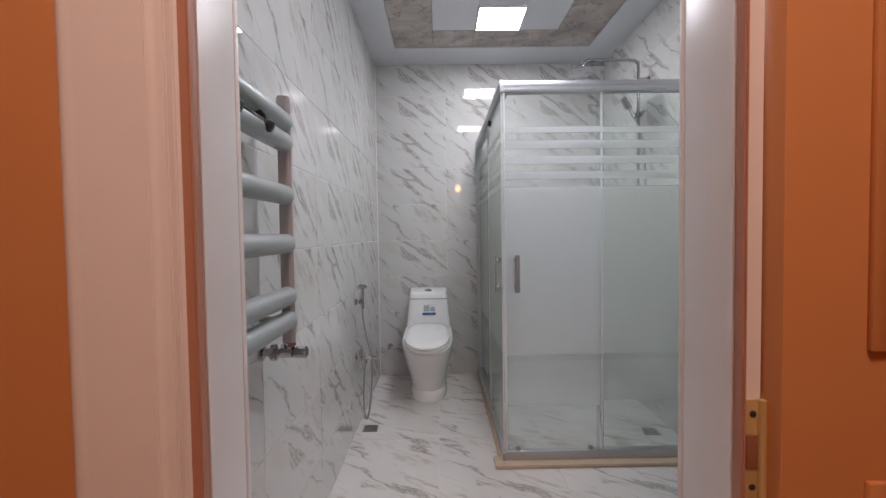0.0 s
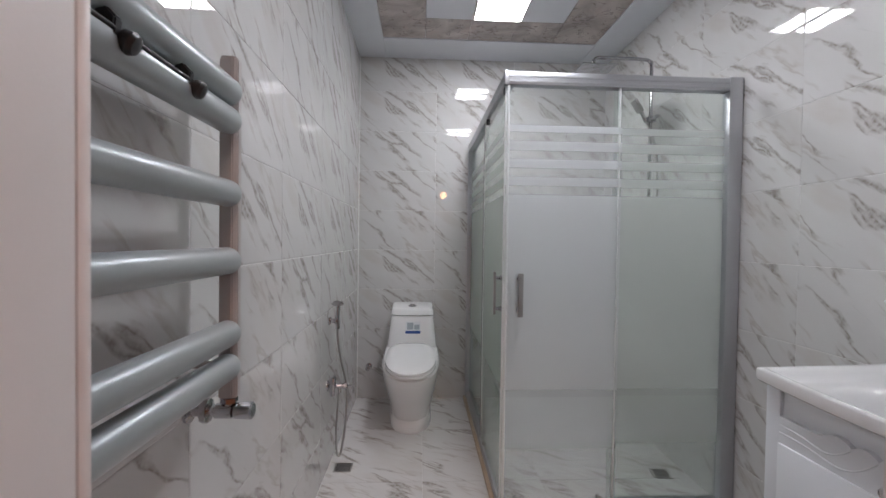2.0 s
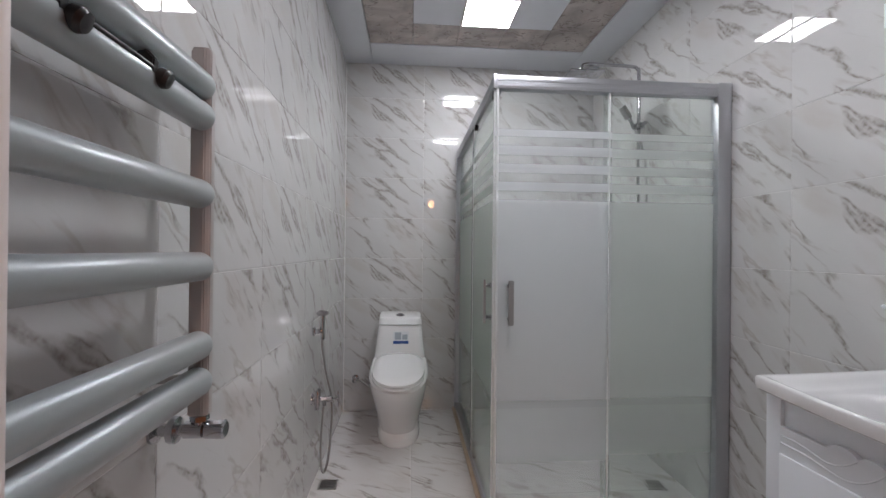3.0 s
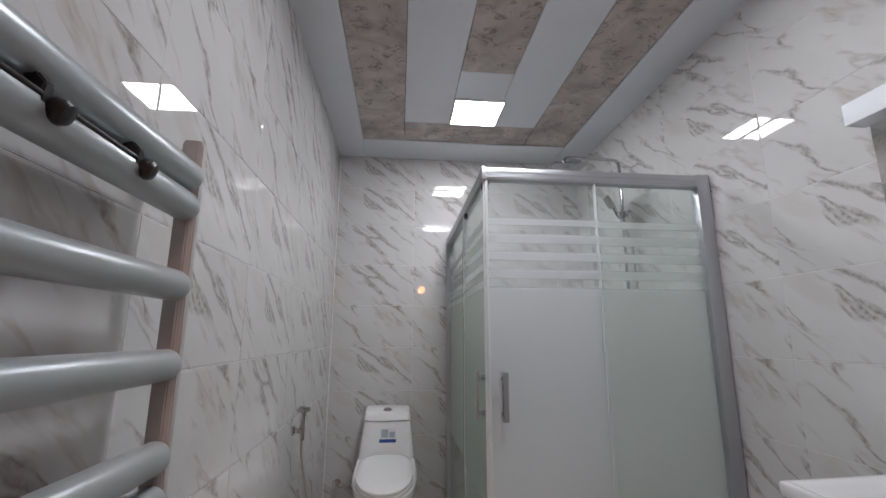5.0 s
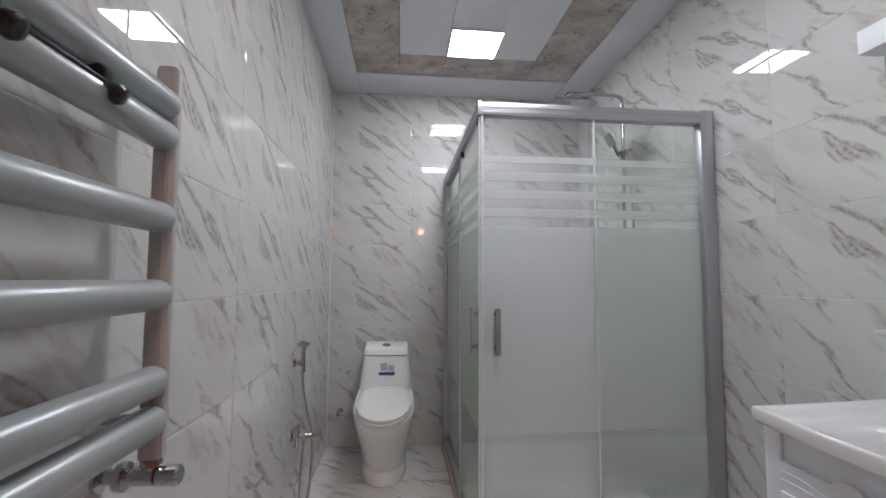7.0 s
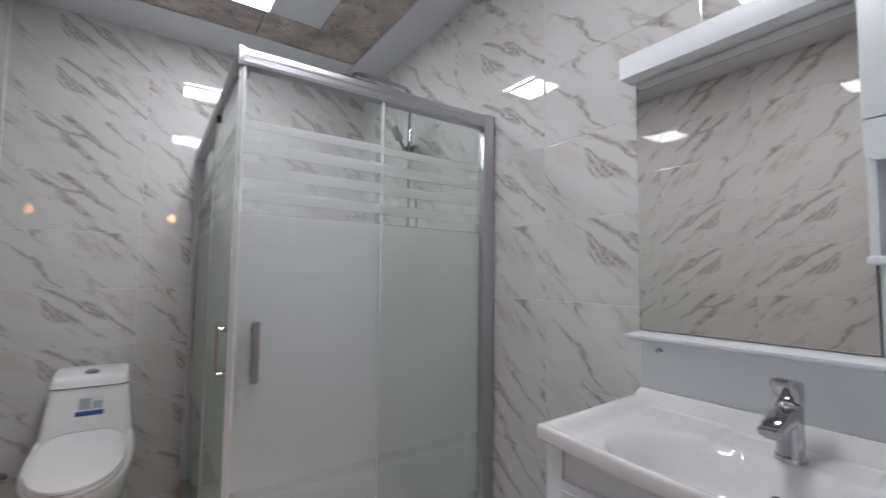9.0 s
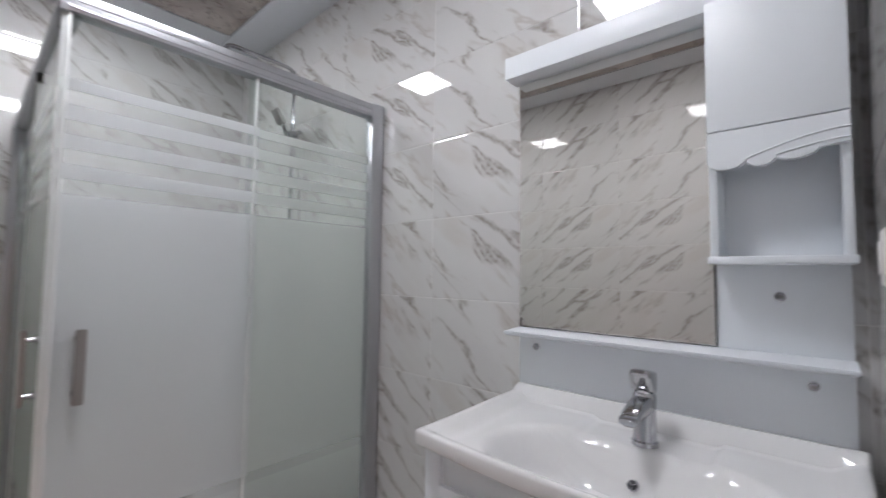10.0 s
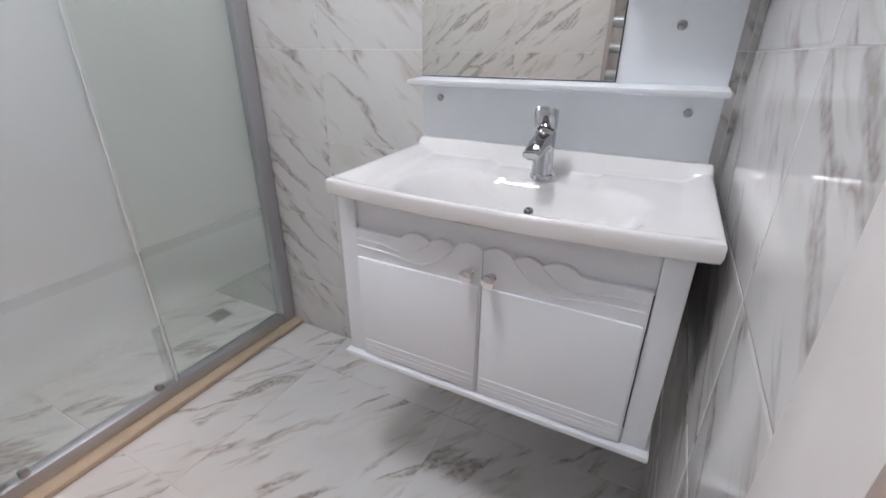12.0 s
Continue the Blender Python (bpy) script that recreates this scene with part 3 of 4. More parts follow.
# water valve and hose behind the toilet
tv = thing("angle_valve", (0.09, YB, 0.245), "chrome angle valve with flexible hose to the toilet", "valve")
bm = bmesh.new()
lathe(bm, (0.09, YB, 0.245), (0, -1, 0), [(0, 0.026), (0.006, 0.025), (0.010, 0.011), (0.045, 0.011), (0.048, 0.018), (0.072, 0.018), (0.076, 0.010)], 16)
part("body", bm, M_CHROME, tv)
bm = bmesh.new()
tube(bm, curve([(0.09, YB - 0.03, 0.245), (0.14, YB - 0.03, 0.225), (0.20, YB - 0.05, 0.19), (0.262, YB - 0.08, 0.18), (0.31, YB - 0.10, 0.185)]), 0.006)
part("hose", bm, M_STEEL, tv, "braided steel hose")

# ---------------------------------------------------------------- hand bidet spray on the left wall
bidet = thing("bidet_spray", (0.0, 2.695, 0.45), "chrome bidet hand spray with looping hose on the tiled wall", "hand spray")
bm = bmesh.new()
box(bm, 0.0, 0.012, 2.677, 2.713, 0.768, 0.806, 0.003)
box(bm, 0.010, 0.048, 2.683, 2.707, 0.776, 0.798, 0.004)
part("holder", bm, M_CHROME, bidet)
bm = bmesh.new()
tube(bm, curve([(0.046, 2.697, 0.745), (0.046, 2.697, 0.80), (0.046, 2.700, 0.85), (0.044, 2.705, 0.872)]), 0.011, radii=None)
part("handle", bm, M_CHROME, bidet)
bm = bmesh.new()
slab(bm, [(0.012, 0.872), (0.030, 0.894), (0.075, 0.884), (0.078, 0.870), (0.040, 0.862)], "y", 2.689, 2.723, 0.005)
part("spray_head", bm, M_CHROME, bidet)
bm = bmesh.new()
tube(bm, curve([(0.046, 2.697, 0.75), (0.048, 2.706, 0.68), (0.064, 2.725, 0.56), (0.086, 2.738, 0.45), (0.090, 2.742, 0.33), (0.082, 2.741, 0.20), (0.068, 2.731, 0.095), (0.055, 2.722, 0.062), (0.046, 2.710, 0.09), (0.044, 2.698, 0.2), (0.052, 2.691, 0.33), (0.060, 2.687, 0.425)]), 0.0062, 12)
part("hose", bm, M_STEEL, bidet, "braided steel hose")
bm = bmesh.new()
lathe(bm, (0.0, 2.687, 0.448), (1, 0, 0), [(0, 0.028), (0.006, 0.027), (0.010, 0.013), (0.075, 0.012), (0.078, 0.016), (0.100, 0.016), (0.104, 0.008), (0.128, 0.007)], 18)
part("tap_body", bm, M_CHROME, bidet)
bm = bmesh.new()
box(bm, 0.126, 0.134, 2.682, 2.692, 0.408, 0.488, 0.003)
part("lever", bm, M_CHROME, bidet)
bm = bmesh.new()
box(bm, 0.018, 0.042, 2.650, 2.668, 0.402, 0.500, 0.007)
tube(bm, [(0.030, 2.660, 0.448), (0.030, 2.687, 0.448)], 0.010)
tube(bm, [(0.034, 2.687, 0.448), (0.034, 2.687, 0.50)], 0.009)
part("upper_knob", bm, M_CHROME, bidet)
bm = bmesh.new()
tube(bm, [(0.060, 2.687, 0.415), (0.060, 2.687, 0.448)], 0.010)
part("outlet", bm, M_CHROME, bidet)


def floor_drain(x, y, turn):
    d = thing("floor_drain", (x, y, 0.0), "square steel floor drain set in the tiles", "floor drain", "floor drains")
    r = Matrix.Rotation(radians(turn), 4, "Z")
    bm = bmesh.new()
    for a, b, c, e in ((-0.046, 0.046, -0.046, -0.036), (-0.046, 0.046, 0.036, 0.046), (-0.046, -0.036, -0.036, 0.036), (0.036, 0.046, -0.036, 0.036)):
        box(bm, a, b, c, e, -0.002, 0.004, 0.001, 1)
    bm.transform(Matrix.Translation((x, y, 0)) @ r)
    part("rim", bm, M_STEEL, d)
    # flat black plate under the slats, the drain's inner shade as colour
    bm = bmesh.new()
    box(bm, -0.036, 0.036, -0.036, 0.036, -0.001, 0.0012)
    bm.transform(Matrix.Translation((x, y, 0)) @ r)
    part("well_shade", bm, M_DARK, d)
    for k in range(5):
        bm = bmesh.new()
        box(bm, -0.034, 0.034, -0.030 + k * 0.0135, -0.024 + k * 0.0135, 0.0012, 0.0032)
        bm.transform(Matrix.Translation((x, y, 0)) @ r)
        part("slat", bm, M_STEEL, d)


floor_drain(0.079, 2.715, 0)
floor_drain(1.757, 2.615, -8)

# ---------------------------------------------------------------- shower enclosure
SX, SY = 0.830, 2.270  # outer corner
sh = thing("shower_enclosure", (SX, SY, 0.0), "square glass shower enclosure with frosted bands and aluminium frame, doors closed", "shower enclosure")


def rail(name, x0, x1, y0, y1, z0, z1):
    bm = box(bmesh.new(), x0, x1, y0, y1, z0, z1, 0.004)
    if z1 > 1.0 and max(x1 - x0, y1 - y0) > 0.2:
        # raised ribs along the outer face of a level profile
        for k in (0.24, 0.62):
            zk, w = z0 + (z1 - z0) * k, (z1 - z0) * 0.09
            if x1 - x0 > y1 - y0:
                box(bm, x0 + 0.002, x1 - 0.002, y0 - 0.0025, y0 + 0.004, zk - w, zk + w, 0.0012, 1)
            else:
                box(bm, x0 - 0.0025, x0 + 0.004, y0 + 0.002, y1 - 0.002, zk - w, zk + w, 0.0012, 1)
    return part(name, bm, M_ALU, sh)


FX1 = XR - 0.006
rail("top_rail", SX + 0.01, FX1 - 0.06, SY - 0.002, SY + 0.045, 1.891, 1.948)
rail("top_rail", SX, SX + 0.045, SY + 0.005, YB - 0.045, 1.891, 1.948)
rail("bottom_rail", SX + 0.012, FX1 - 0.06, SY, SY + 0.042, 0.022, 0.068)
rail("bottom_rail", SX + 0.002, SX + 0.044, SY + 0.012, YB - 0.045, 0.022, 0.068)
rail("wall_post", FX1 - 0.062, FX1, SY - 0.004, SY + 0.047, 0.022, 1.953)
rail("wall_post", SX - 0.002, SX + 0.047, YB - 0.045, YB - 0.001, 0.022, 1.953)
bm = box(bmesh.new(), SX - 0.003, SX + 0.016, SY - 0.004, SY + 0.016, 1.889, 1.951, 0.002)
part("corner_joint", bm, M_ALU, sh)
bm = box(bmesh.new(), SX - 0.003, SX + 0.014, SY - 0.004, SY + 0.014, 0.020, 0.062, 0.002)
part("corner_joint", bm, M_ALU, sh)
# sealed sill under the rails
bm = box(bmesh.new(), SX - 0.045, XR - 0.002, SY - 0.047, SY + 0.05, 0.001, 0.022, 0.005)
box(bm, SX - 0.016, SX + 0.05, SY + 0.05, YB - 0.002, 0.001, 0.020, 0.005)
part("sill", bm, M_BEIGE, sh, "beige sealed sill strip, stained")


def pane(name, x0, x1, y0, y1, z0, z1, mat):
    bm = box(bmesh.new(), x0, x1, y0, y1, z0, z1)
    ob = part(name, bm, mat, sh, smooth=False)
    ob.visible_shadow = True
    return ob


MIDX, MIDY = 1.341, 2.90
fixed = pane("fixed_pane", MIDX - 0.02, FX1 - 0.058, SY + 0.026, SY + 0.031, 0.058, 1.905, M_FROST_BACK)
slide = pane("sliding_pane", SX + 0.016, MIDX + 0.012, SY + 0.010, SY + 0.015, 0.058, 1.905, M_FROST)
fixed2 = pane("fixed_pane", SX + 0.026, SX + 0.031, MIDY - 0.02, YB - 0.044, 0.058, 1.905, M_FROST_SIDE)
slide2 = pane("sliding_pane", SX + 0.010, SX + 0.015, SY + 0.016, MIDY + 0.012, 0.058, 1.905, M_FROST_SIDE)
M_SEAL = simple("clear_plastic_seal", (0.70, 0.72, 0.715), 0.3, rvary=0.02)
bm = box(bmesh.new(), MIDX - 0.003, MIDX + 0.004, SY + 0.007, SY + 0.024, 0.06, 1.903, 0.002)
part("edge_seal", bm, M_SEAL, slide)
bm = box(bmesh.new(), SX + 0.007, SX + 0.024, MIDY - 0.006, MIDY + 0.006, 0.06, 1.903, 0.002)
part("edge_seal", bm, M_SEAL, slide2)
bm = box(bmesh.new(), SX + 0.006, SX + 0.0245, MIDY + 0.0065, MIDY + 0.0165, 0.06, 1.903, 0.001)
part("gap_seal", bm, M_DARK, slide2, "dark rubber gap seal")
bm = box(bmesh.new(), SX + 0.012, SX + 0.024, SY + 0.006, SY + 0.014, 0.06, 1.903, 0.002)
part("edge_seal", bm, M_SEAL, slide)
bm = box(bmesh.new(), SX + 0.004, SX + 0.011, SY + 0.014, SY + 0.026, 0.06, 1.903, 0.002)
part("edge_seal", bm, M_SEAL, slide2)


def handle(parent, at, out, along):
    """Flat bar handle on two round studs, the same inside."""
    ax, ay = at
    for s in (1, -1):
        o = Vector((ax, ay, 0)) + Vector(out) * 0.033 * s
        bm = bmesh.new()
        w, t = Vector(along) * 0.011, Vector(out) * 0.005
        ring_loft(bm, [[o + w + t + Vector((0, 0, z)), o - w + t + Vector((0, 0, z)), o - w - t + Vector((0, 0, z)), o + w - t + Vector((0, 0, z))] for z in (0.890, 1.078)])
        bmesh.ops.bevel(bm, geom=bm.edges[:], offset=0.002, segments=2, affect="EDGES")
        part("handle_bar", bm, M_STEEL if s > 0 else M_CHROME, parent, "satin steel bar handle")
    for z in (0.915, 1.053):
        bm = bmesh.new()
        c = Vector((ax, ay, z))
        lathe(bm, c - Vector(out) * 0.031, out, [(0, 0.007), (0.018, 0.007), (0.020, 0.011), (0.042, 0.011), (0.044, 0.007), (0.062, 0.007)], 14)
        part("handle_stud", bm, M_CHROME, parent)


handle(slide, (0.907, SY + 0.012), (0, -1, 0), (1, 0, 0))
handle(slide2, (SX + 0.009, SY + 0.052), (-1, 0, 0), (0, 1, 0))
for x in (0.91, 1.285):
    for z in (0.079,):
        bm = bmesh.new()
        lathe(bm, (x, SY + 0.006, z), (0, 1, 0), [(0, 0.008), (0.002, 0.012), (0.020, 0.012), (0.022, 0.008)], 16)
        part("roller", bm, M_STEEL, slide, "small grey door roller")
for y in (2.315, 2.815):
    bm = box(bmesh.new(), SX + 0.001, SX + 0.022, y - 0.014, y + 0.014, 1.858, 1.890, 0.004)
    part("roller_housing", bm, M_BLACK, slide2, "dark plastic roller housing")
    for z in (0.079, 1.868):
        bm = bmesh.new()
        lathe(bm, (SX + 0.005, y, z), (1, 0, 0), [(0, 0.008), (0.002, 0.012), (0.020, 0.012), (0.022, 0.008)], 16)
        part("roller", bm, M_STEEL, slide2, "small grey door roller")

# ---------------------------------------------------------------- rain shower set on the right wall
shower = thing("shower_column", (XR, 2.93, 1.15), "chrome rain shower column with hand shower on the tiled wall", "shower")
SXR, SYR = 1.825, 2.93
bm = bmesh.new()
tube(bm, curve([(SXR, SYR, 1.12), (SXR, SYR, 1.8), (SXR, SYR, 2.24), (SXR - 0.012, SYR, 2.285), (SXR - 0.05, SYR, 2.300), (1.56, SYR, 2.302), (1.50, SYR, 2.300), (1.475, SYR, 2.28), (1.470, SYR, 2.235)], 6), 0.010, 14)
part("riser", bm, M_CHROME, shower)
bm = bmesh.new()
box(bm, 1.375, 1.575, SYR - 0.10, SYR + 0.10, 2.222, 2.231, 0.003)
lathe(bm, (1.47, SYR, 2.23), (0, 0, 1), [(0, 0.02), (0.012, 0.018), (0.02, 0.011)], 16)
part("rain_head", bm, M_CHROME, shower, "flat square chrome rain head")
bm = bmesh.new()
tube(bm, [(XR, SYR, 2.18), (SXR, SYR, 2.18)], 0.008)
lathe(bm, (XR, SYR, 2.18), (-1, 0, 0), [(0, 0.02), (0.006, 0.02), (0.008, 0.009)], 16)
part("wall_bracket", bm, M_CHROME, shower)
bm = bmesh.new()
box(bm, SXR - 0.022, SXR + 0.022, SYR - 0.03, SYR + 0.02, 1.93, 1.965, 0.005)
tube(bm, [(SXR, SYR - 0.02, 1.948), (SXR, SYR - 0.075, 1.948)], 0.011)
part("slider", bm, M_CHROME, shower)
hs = bmesh.new()
tube(hs, [(SXR - 0.025, SYR, 1.93), (SXR - 0.06, SYR, 2.0)], 0.011)
part("hand_shower_grip", hs, M_CHROME, shower)
bm = bmesh.new()
box(bm, -0.028, 0.028, -0.03, 0.03, -0.010, 0.010, 0.005)
bm.transform(Matrix.Translation((SXR - 0.082, SYR, 2.025)) @ Matrix.Rotation(radians(58), 4, "Y") @ Matrix.Diagonal((1.5, 1, 1, 1)))
part("hand_shower", bm, M_STEEL, shower)
bm = bmesh.new()
tube(bm, curve([(SXR - 0.022, SYR, 1.925), (SXR - 0.006, SYR - 0.035, 1.84), (SXR + 0.018, SYR - 0.045, 1.72), (SXR + 0.024, SYR - 0.05, 1.45), (SXR + 0.012, SYR - 0.05, 1.0), (SXR, SYR - 0.03, 0.95), (SXR, SYR, 1.10)]), 0.007, 12)
part("hose", bm, M_STEEL, shower, "braided steel hose")
bm = bmesh.new()
tube(bm, [(SXR, SYR - 0.14, 1.13), (SXR, SYR + 0.14, 1.13)], 0.021)
for dy in (-0.075, 0.075):
    tube(bm, [(SXR, SYR + dy, 1.13), (XR, SYR + dy, 1.13)], 0.016)
part("mixer", bm, M_CHROME, shower)

# ---------------------------------------------------------------- vanity
VY0, VY1 = 0.800, 1.536
VF, VTOP, VBOT = 1.415, 0.770, 0.421  # front plane, top and foot of the doors
vanity = thing("vanity_cabinet", (1.66, 1.178, 0.412), "white lacquered wall-hung vanity cabinet with two carved doors", "cabinet")
CB0, CB1 = 0.823, 1.535
for nm, args in (("side_panel", (VF + 0.022, XR - 0.002, CB0, CB0 + 0.018, 0.428, 0.850)), ("side_panel", (VF + 0.022, XR - 0.002, CB1 - 0.018, CB1, 0.428, 0.850)),
                 ("bottom_panel", (VF + 0.031, XR - 0.002, CB0 + 0.018, CB1 - 0.018, 0.428, 0.446)), ("back_panel", (1.878, XR - 0.002, CB0 + 0.018, CB1 - 0.018, 0.446, 0.850))):
    part(nm, box(bmesh.new(), *args, 0.001), M_LACQUER, vanity)
bm = box(bmesh.new(), VF - 0.012, XR - 0.002, CB0 - 0.009, CB1 + 0.008, 0.412, 0.427, 0.004)
part("base_ledge", bm, M_LACQUER, vanity)
# face frame
for y0, y1, z0, z1 in ((CB0, 0.868, 0.428, 0.850), (1.490, CB1, 0.428, 0.850), (0.868, 1.490, VTOP - 0.002, 0.850)):
    back = 0.009 if z0 > 0.5 else 0.0
    bm = box(bmesh.new(), VF + 0.005 + back, VF + 0.021 + back, y0, y1, z0 - back, z1, 0.0015)
    part("frame_rail", bm, M_LACQUER, vanity)


def smooth01(a):
    a = min(1.0, max(0.0, a))
    return a * a * (3 - 2 * a)


def scallop(s):
    """Height of the carved top edge over the width, 0 at the hinge side to 1 at the middle of the cabinet."""
    if s < 0.40:
        return 0.0
    lobes = ((0.40, 0.62, 0.014), (0.62, 0.80, 0.013), (0.80, 1.02, 0.018))
    for a, b, h in lobes:
        if a <= s < b:
            return 0.003 + h * abs(math.sin(math.pi * (s - a) / (b - a))) ** 0.7
    return 0.003


def vanity_door(hinge, meet):
    """Panel with carved, scalloped head and ribbed foot."""
    n = 60
    top = [(hinge + (meet - hinge) * i / n, VTOP + scallop(i / n)) for i in range(n + 1)]
    bm = bmesh.new()
    slab(bm, [(hinge, VBOT + 0.007), (meet, VBOT + 0.007)] + top[::-1], "x", VF + 0.001, VF + 0.018, 0.0)
    d = part("door", bm, M_LACQUER, vanity)
    # raised lower panel whose upper lip catches the light, beads flowing over the head above it
    e0, e1 = sorted((hinge + (meet - hinge) * 0.012, meet - (meet - hinge) * 0.012))
    part("raised_panel", box(bmesh.new(), VF - 0.0050, VF + 0.002, e0, e1, 0.434, 0.703, 0.0022), M_LACQUER, d)
    for z0, cusp in ((0.748, 0.62), (0.729, 0.80)):
        pts = []
        for i in range(41):
            q = i / 40
            drop = 0.012 * smooth01((q - 0.2) / 0.5)
            rise = (VTOP + 0.002 - z0 + 0.012) * max(0.0, (q - 0.58) / 0.42) ** 2.2
            pts.append((VF + 0.0008, hinge + (meet - hinge) * (0.015 + q * (cusp - 0.015)), z0 - drop + rise))
        part("carved_bead", tube(bmesh.new(), pts, 0.0024, 6), M_LACQUER, d)
    y0, y1 = sorted((hinge + (meet - hinge) * 0.03, meet - (meet - hinge) * 0.02))
    for z, r in ((0.477, 0.0018), (0.462, 0.0007), (0.451, 0.0007)):
        part("foot_bead", tube(bmesh.new(), [(VF - 0.0050, y0, z), (VF - 0.0050, y1, z)], r, 6), M_LACQUER, d)
    ky = meet - (meet - hinge) * 0.072
    bm = lathe(bmesh.new(), (VF - 0.003, ky, 0.731), (-1, 0, 0), [(0, 0.010), (0.003, 0.010), (0.005, 0.006), (0.013, 0.006), (0.016, 0.013), (0.022, 0.0155), (0.027, 0.013), (0.029, 0.006)], 20)
    part("knob", bm, M_POLISHED, d, "round polished chrome knob")


vanity_door(1.4885, 1.1795)
vanity_door(0.8705, 1.1770)
# near-black sheet behind the doors, shade of the cabinet's inside as colour
bm = box(bmesh.new(), VF + 0.024, VF + 0.028, 0.866, 1.492, 0.45, 0.83)
part("shade_sheet", bm, M_DARK, vanity)

# washbasin
basin = thing("washbasin", (1.64, 1.178, 0.850), "white glossy ceramic washbasin top with moulded bowl on the vanity", "washbasin")


NU, NV = 72, 44


def basin_surface(x, y):
    """Height of the bowl's face at a place in the plan."""
    best = min((basin_point(i, j) for i in range(NU + 1) for j in range(NV + 1)), key=lambda p: (p.x - x) ** 2 + (p.y - y) ** 2)
    return best.z


def basin_point(i, j):
    u, v = i / NU, j / NV
    front = 1.403 - 0.020 * math.sin(math.pi * u) ** 0.8
    back = 1.876
    x = front + (back - front) * v
    # the far end flares out towards the wall
    span = VY1 + 0.034 * v - VY0
    y = VY0 + span * u
    edge = min(u, 1 - u) * span
    rim = smooth01(1 - edge / 0.060)
    rear = smooth01((v - 0.925) / 0.05)
    deck = smooth01((v - 0.66) / 0.03) * smooth01((0.150 - abs(y - 1.172)) / 0.018)
    lipf = smooth01(1 - v / 0.13)
    m = max(rim, lipf)
    z = 0.860 + 0.024 * m - 0.010 * deck + (0.040 - 0.024 * m + 0.010 * deck) * rear
    dy, dx = (y - 1.172) / 0.262, (x - 1.572) / 0.155
    d = (abs(dy) ** 2.6 + abs(dx) ** 2.6) ** (1 / 2.6)
    z -= 0.105 * smooth01((1.08 - d) / 0.42) + 0.012 * max(0.0, 1 - d) + 0.005 * smooth01((1.6 - d) / 0.7)
    return Vector((x, y, z))


bm = bmesh.new()
grid = [[bm.verts.new(basin_point(i, j)) for j in range(NV + 1)] for i in range(NU + 1)]
for i in range(NU):
    for j in range(NV):
        bm.faces.new((grid[i][j], grid[i + 1][j], grid[i + 1][j + 1], grid[i][j + 1]))
loop = [grid[i][0] for i in range(NU)] + [grid[NU][j] for j in range(NV)] + [grid[i][NV] for i in range(NU, 0, -1)] + [grid[0][j] for j in range(NV, 0, -1)]
mid = Vector((1.64, 1.178, 0))
prev = loop
for grow, drop in ((0.0035, 0.001), (0.0062, 0.0032), (0.0075, 0.0075), (0.0075, 0.024), (0.005, 0.034), (0.0, 0.038), (-0.03, 0.039)):
    ring = []
    for v in loop:
        n = Vector((v.co.x - mid.x, v.co.y - mid.y, 0))
        out = Vector((math.copysign(1, n.x) if abs(n.x) > 0.215 else 0, math.copysign(1, n.y) if abs(n.y) > 0.352 else 0, 0))
        p = v.co + out * grow
        p.x = min(p.x, 1.881)
        ring.append(bm.verts.new((p.x, p.y, min(v.co.z, 0.889 if drop > 0.02 else 9) - drop)))
    for k in range(len(loop)):
        a, b = prev[k], prev[(k + 1) % len(loop)]
        c, d = ring[(k + 1) % len(loop)], ring[k]
        bm.faces.new((a, b, c, d))
    prev = ring
part("bowl", bm, M_CERAMIC, basin, smooth=True)
ov_dir = Vector((-0.80, 0, 0.60))
ovz = basin_surface(1.694, 1.172)
ovc = Vector((1.694, 1.172, ovz)) - ov_dir * 0.001
bm = lathe(bmesh.new(), ovc, ov_dir, [(0, 0.012), (0.004, 0.0125), (0.006, 0.010)], 20)
ov = part("overflow_ring", bm, M_CHROME, basin)
# black disc on the ring paints the shade inside the opening
bm = lathe(bmesh.new(), ovc + ov_dir * 0.0062, ov_dir, [(0, 0.0095), (0.001, 0.0095)], 18)
part("overflow_hole_shade", bm, M_DARK, ov)
for a in (90, 210, 330):
    p0 = ovc + ov_dir * 0.0078
    side_v, up_v = frame_at(ov_dir)
    q = p0 + (side_v * math.cos(radians(a)) + up_v * math.sin(radians(a))) * 0.0095
    part("overflow_spoke", tube(bmesh.new(), [p0, q], 0.0015, 6), M_CHROME, ov)

# tap
PX, PY, PZ = 1.762, 1.167, 0.850
tap = thing("basin_tap", (PX, PY, PZ), "chrome single-lever basin mixer tap on the washbasin", "tap")


def squircle(x, z, h, w, n=24):
    """Upright rounded section across the spout or lever."""
    ts = [2 * math.pi * k / n for k in range(n)]
    return [(x, PY + w * math.copysign(abs(math.cos(t)) ** 0.55, math.cos(t)), z + h * math.copysign(abs(math.sin(t)) ** 0.55, math.sin(t))) for t in ts]


bm = lathe(bmesh.new(), (PX, PY, PZ - 0.002), (0, 0, 1), [(0, 0.029), (0.009, 0.029), (0.013, 0.0255), (0.070, 0.0245), (0.112, 0.0250), (0.118, 0.021)], 32)
part("body", bm, M_CHROME, tap)
bm = bmesh.new()
ring_loft(bm, [squircle(*a) for a in ((PX, PZ + 0.090, 0.022, 0.0215), (PX - 0.030, PZ + 0.090, 0.020, 0.0215), (PX - 0.065, PZ + 0.086, 0.015, 0.0215), (PX - 0.096, PZ + 0.078, 0.011, 0.021), (PX - 0.110, PZ + 0.074, 0.009, 0.020), (PX - 0.114, PZ + 0.073, 0.006, 0.017))])
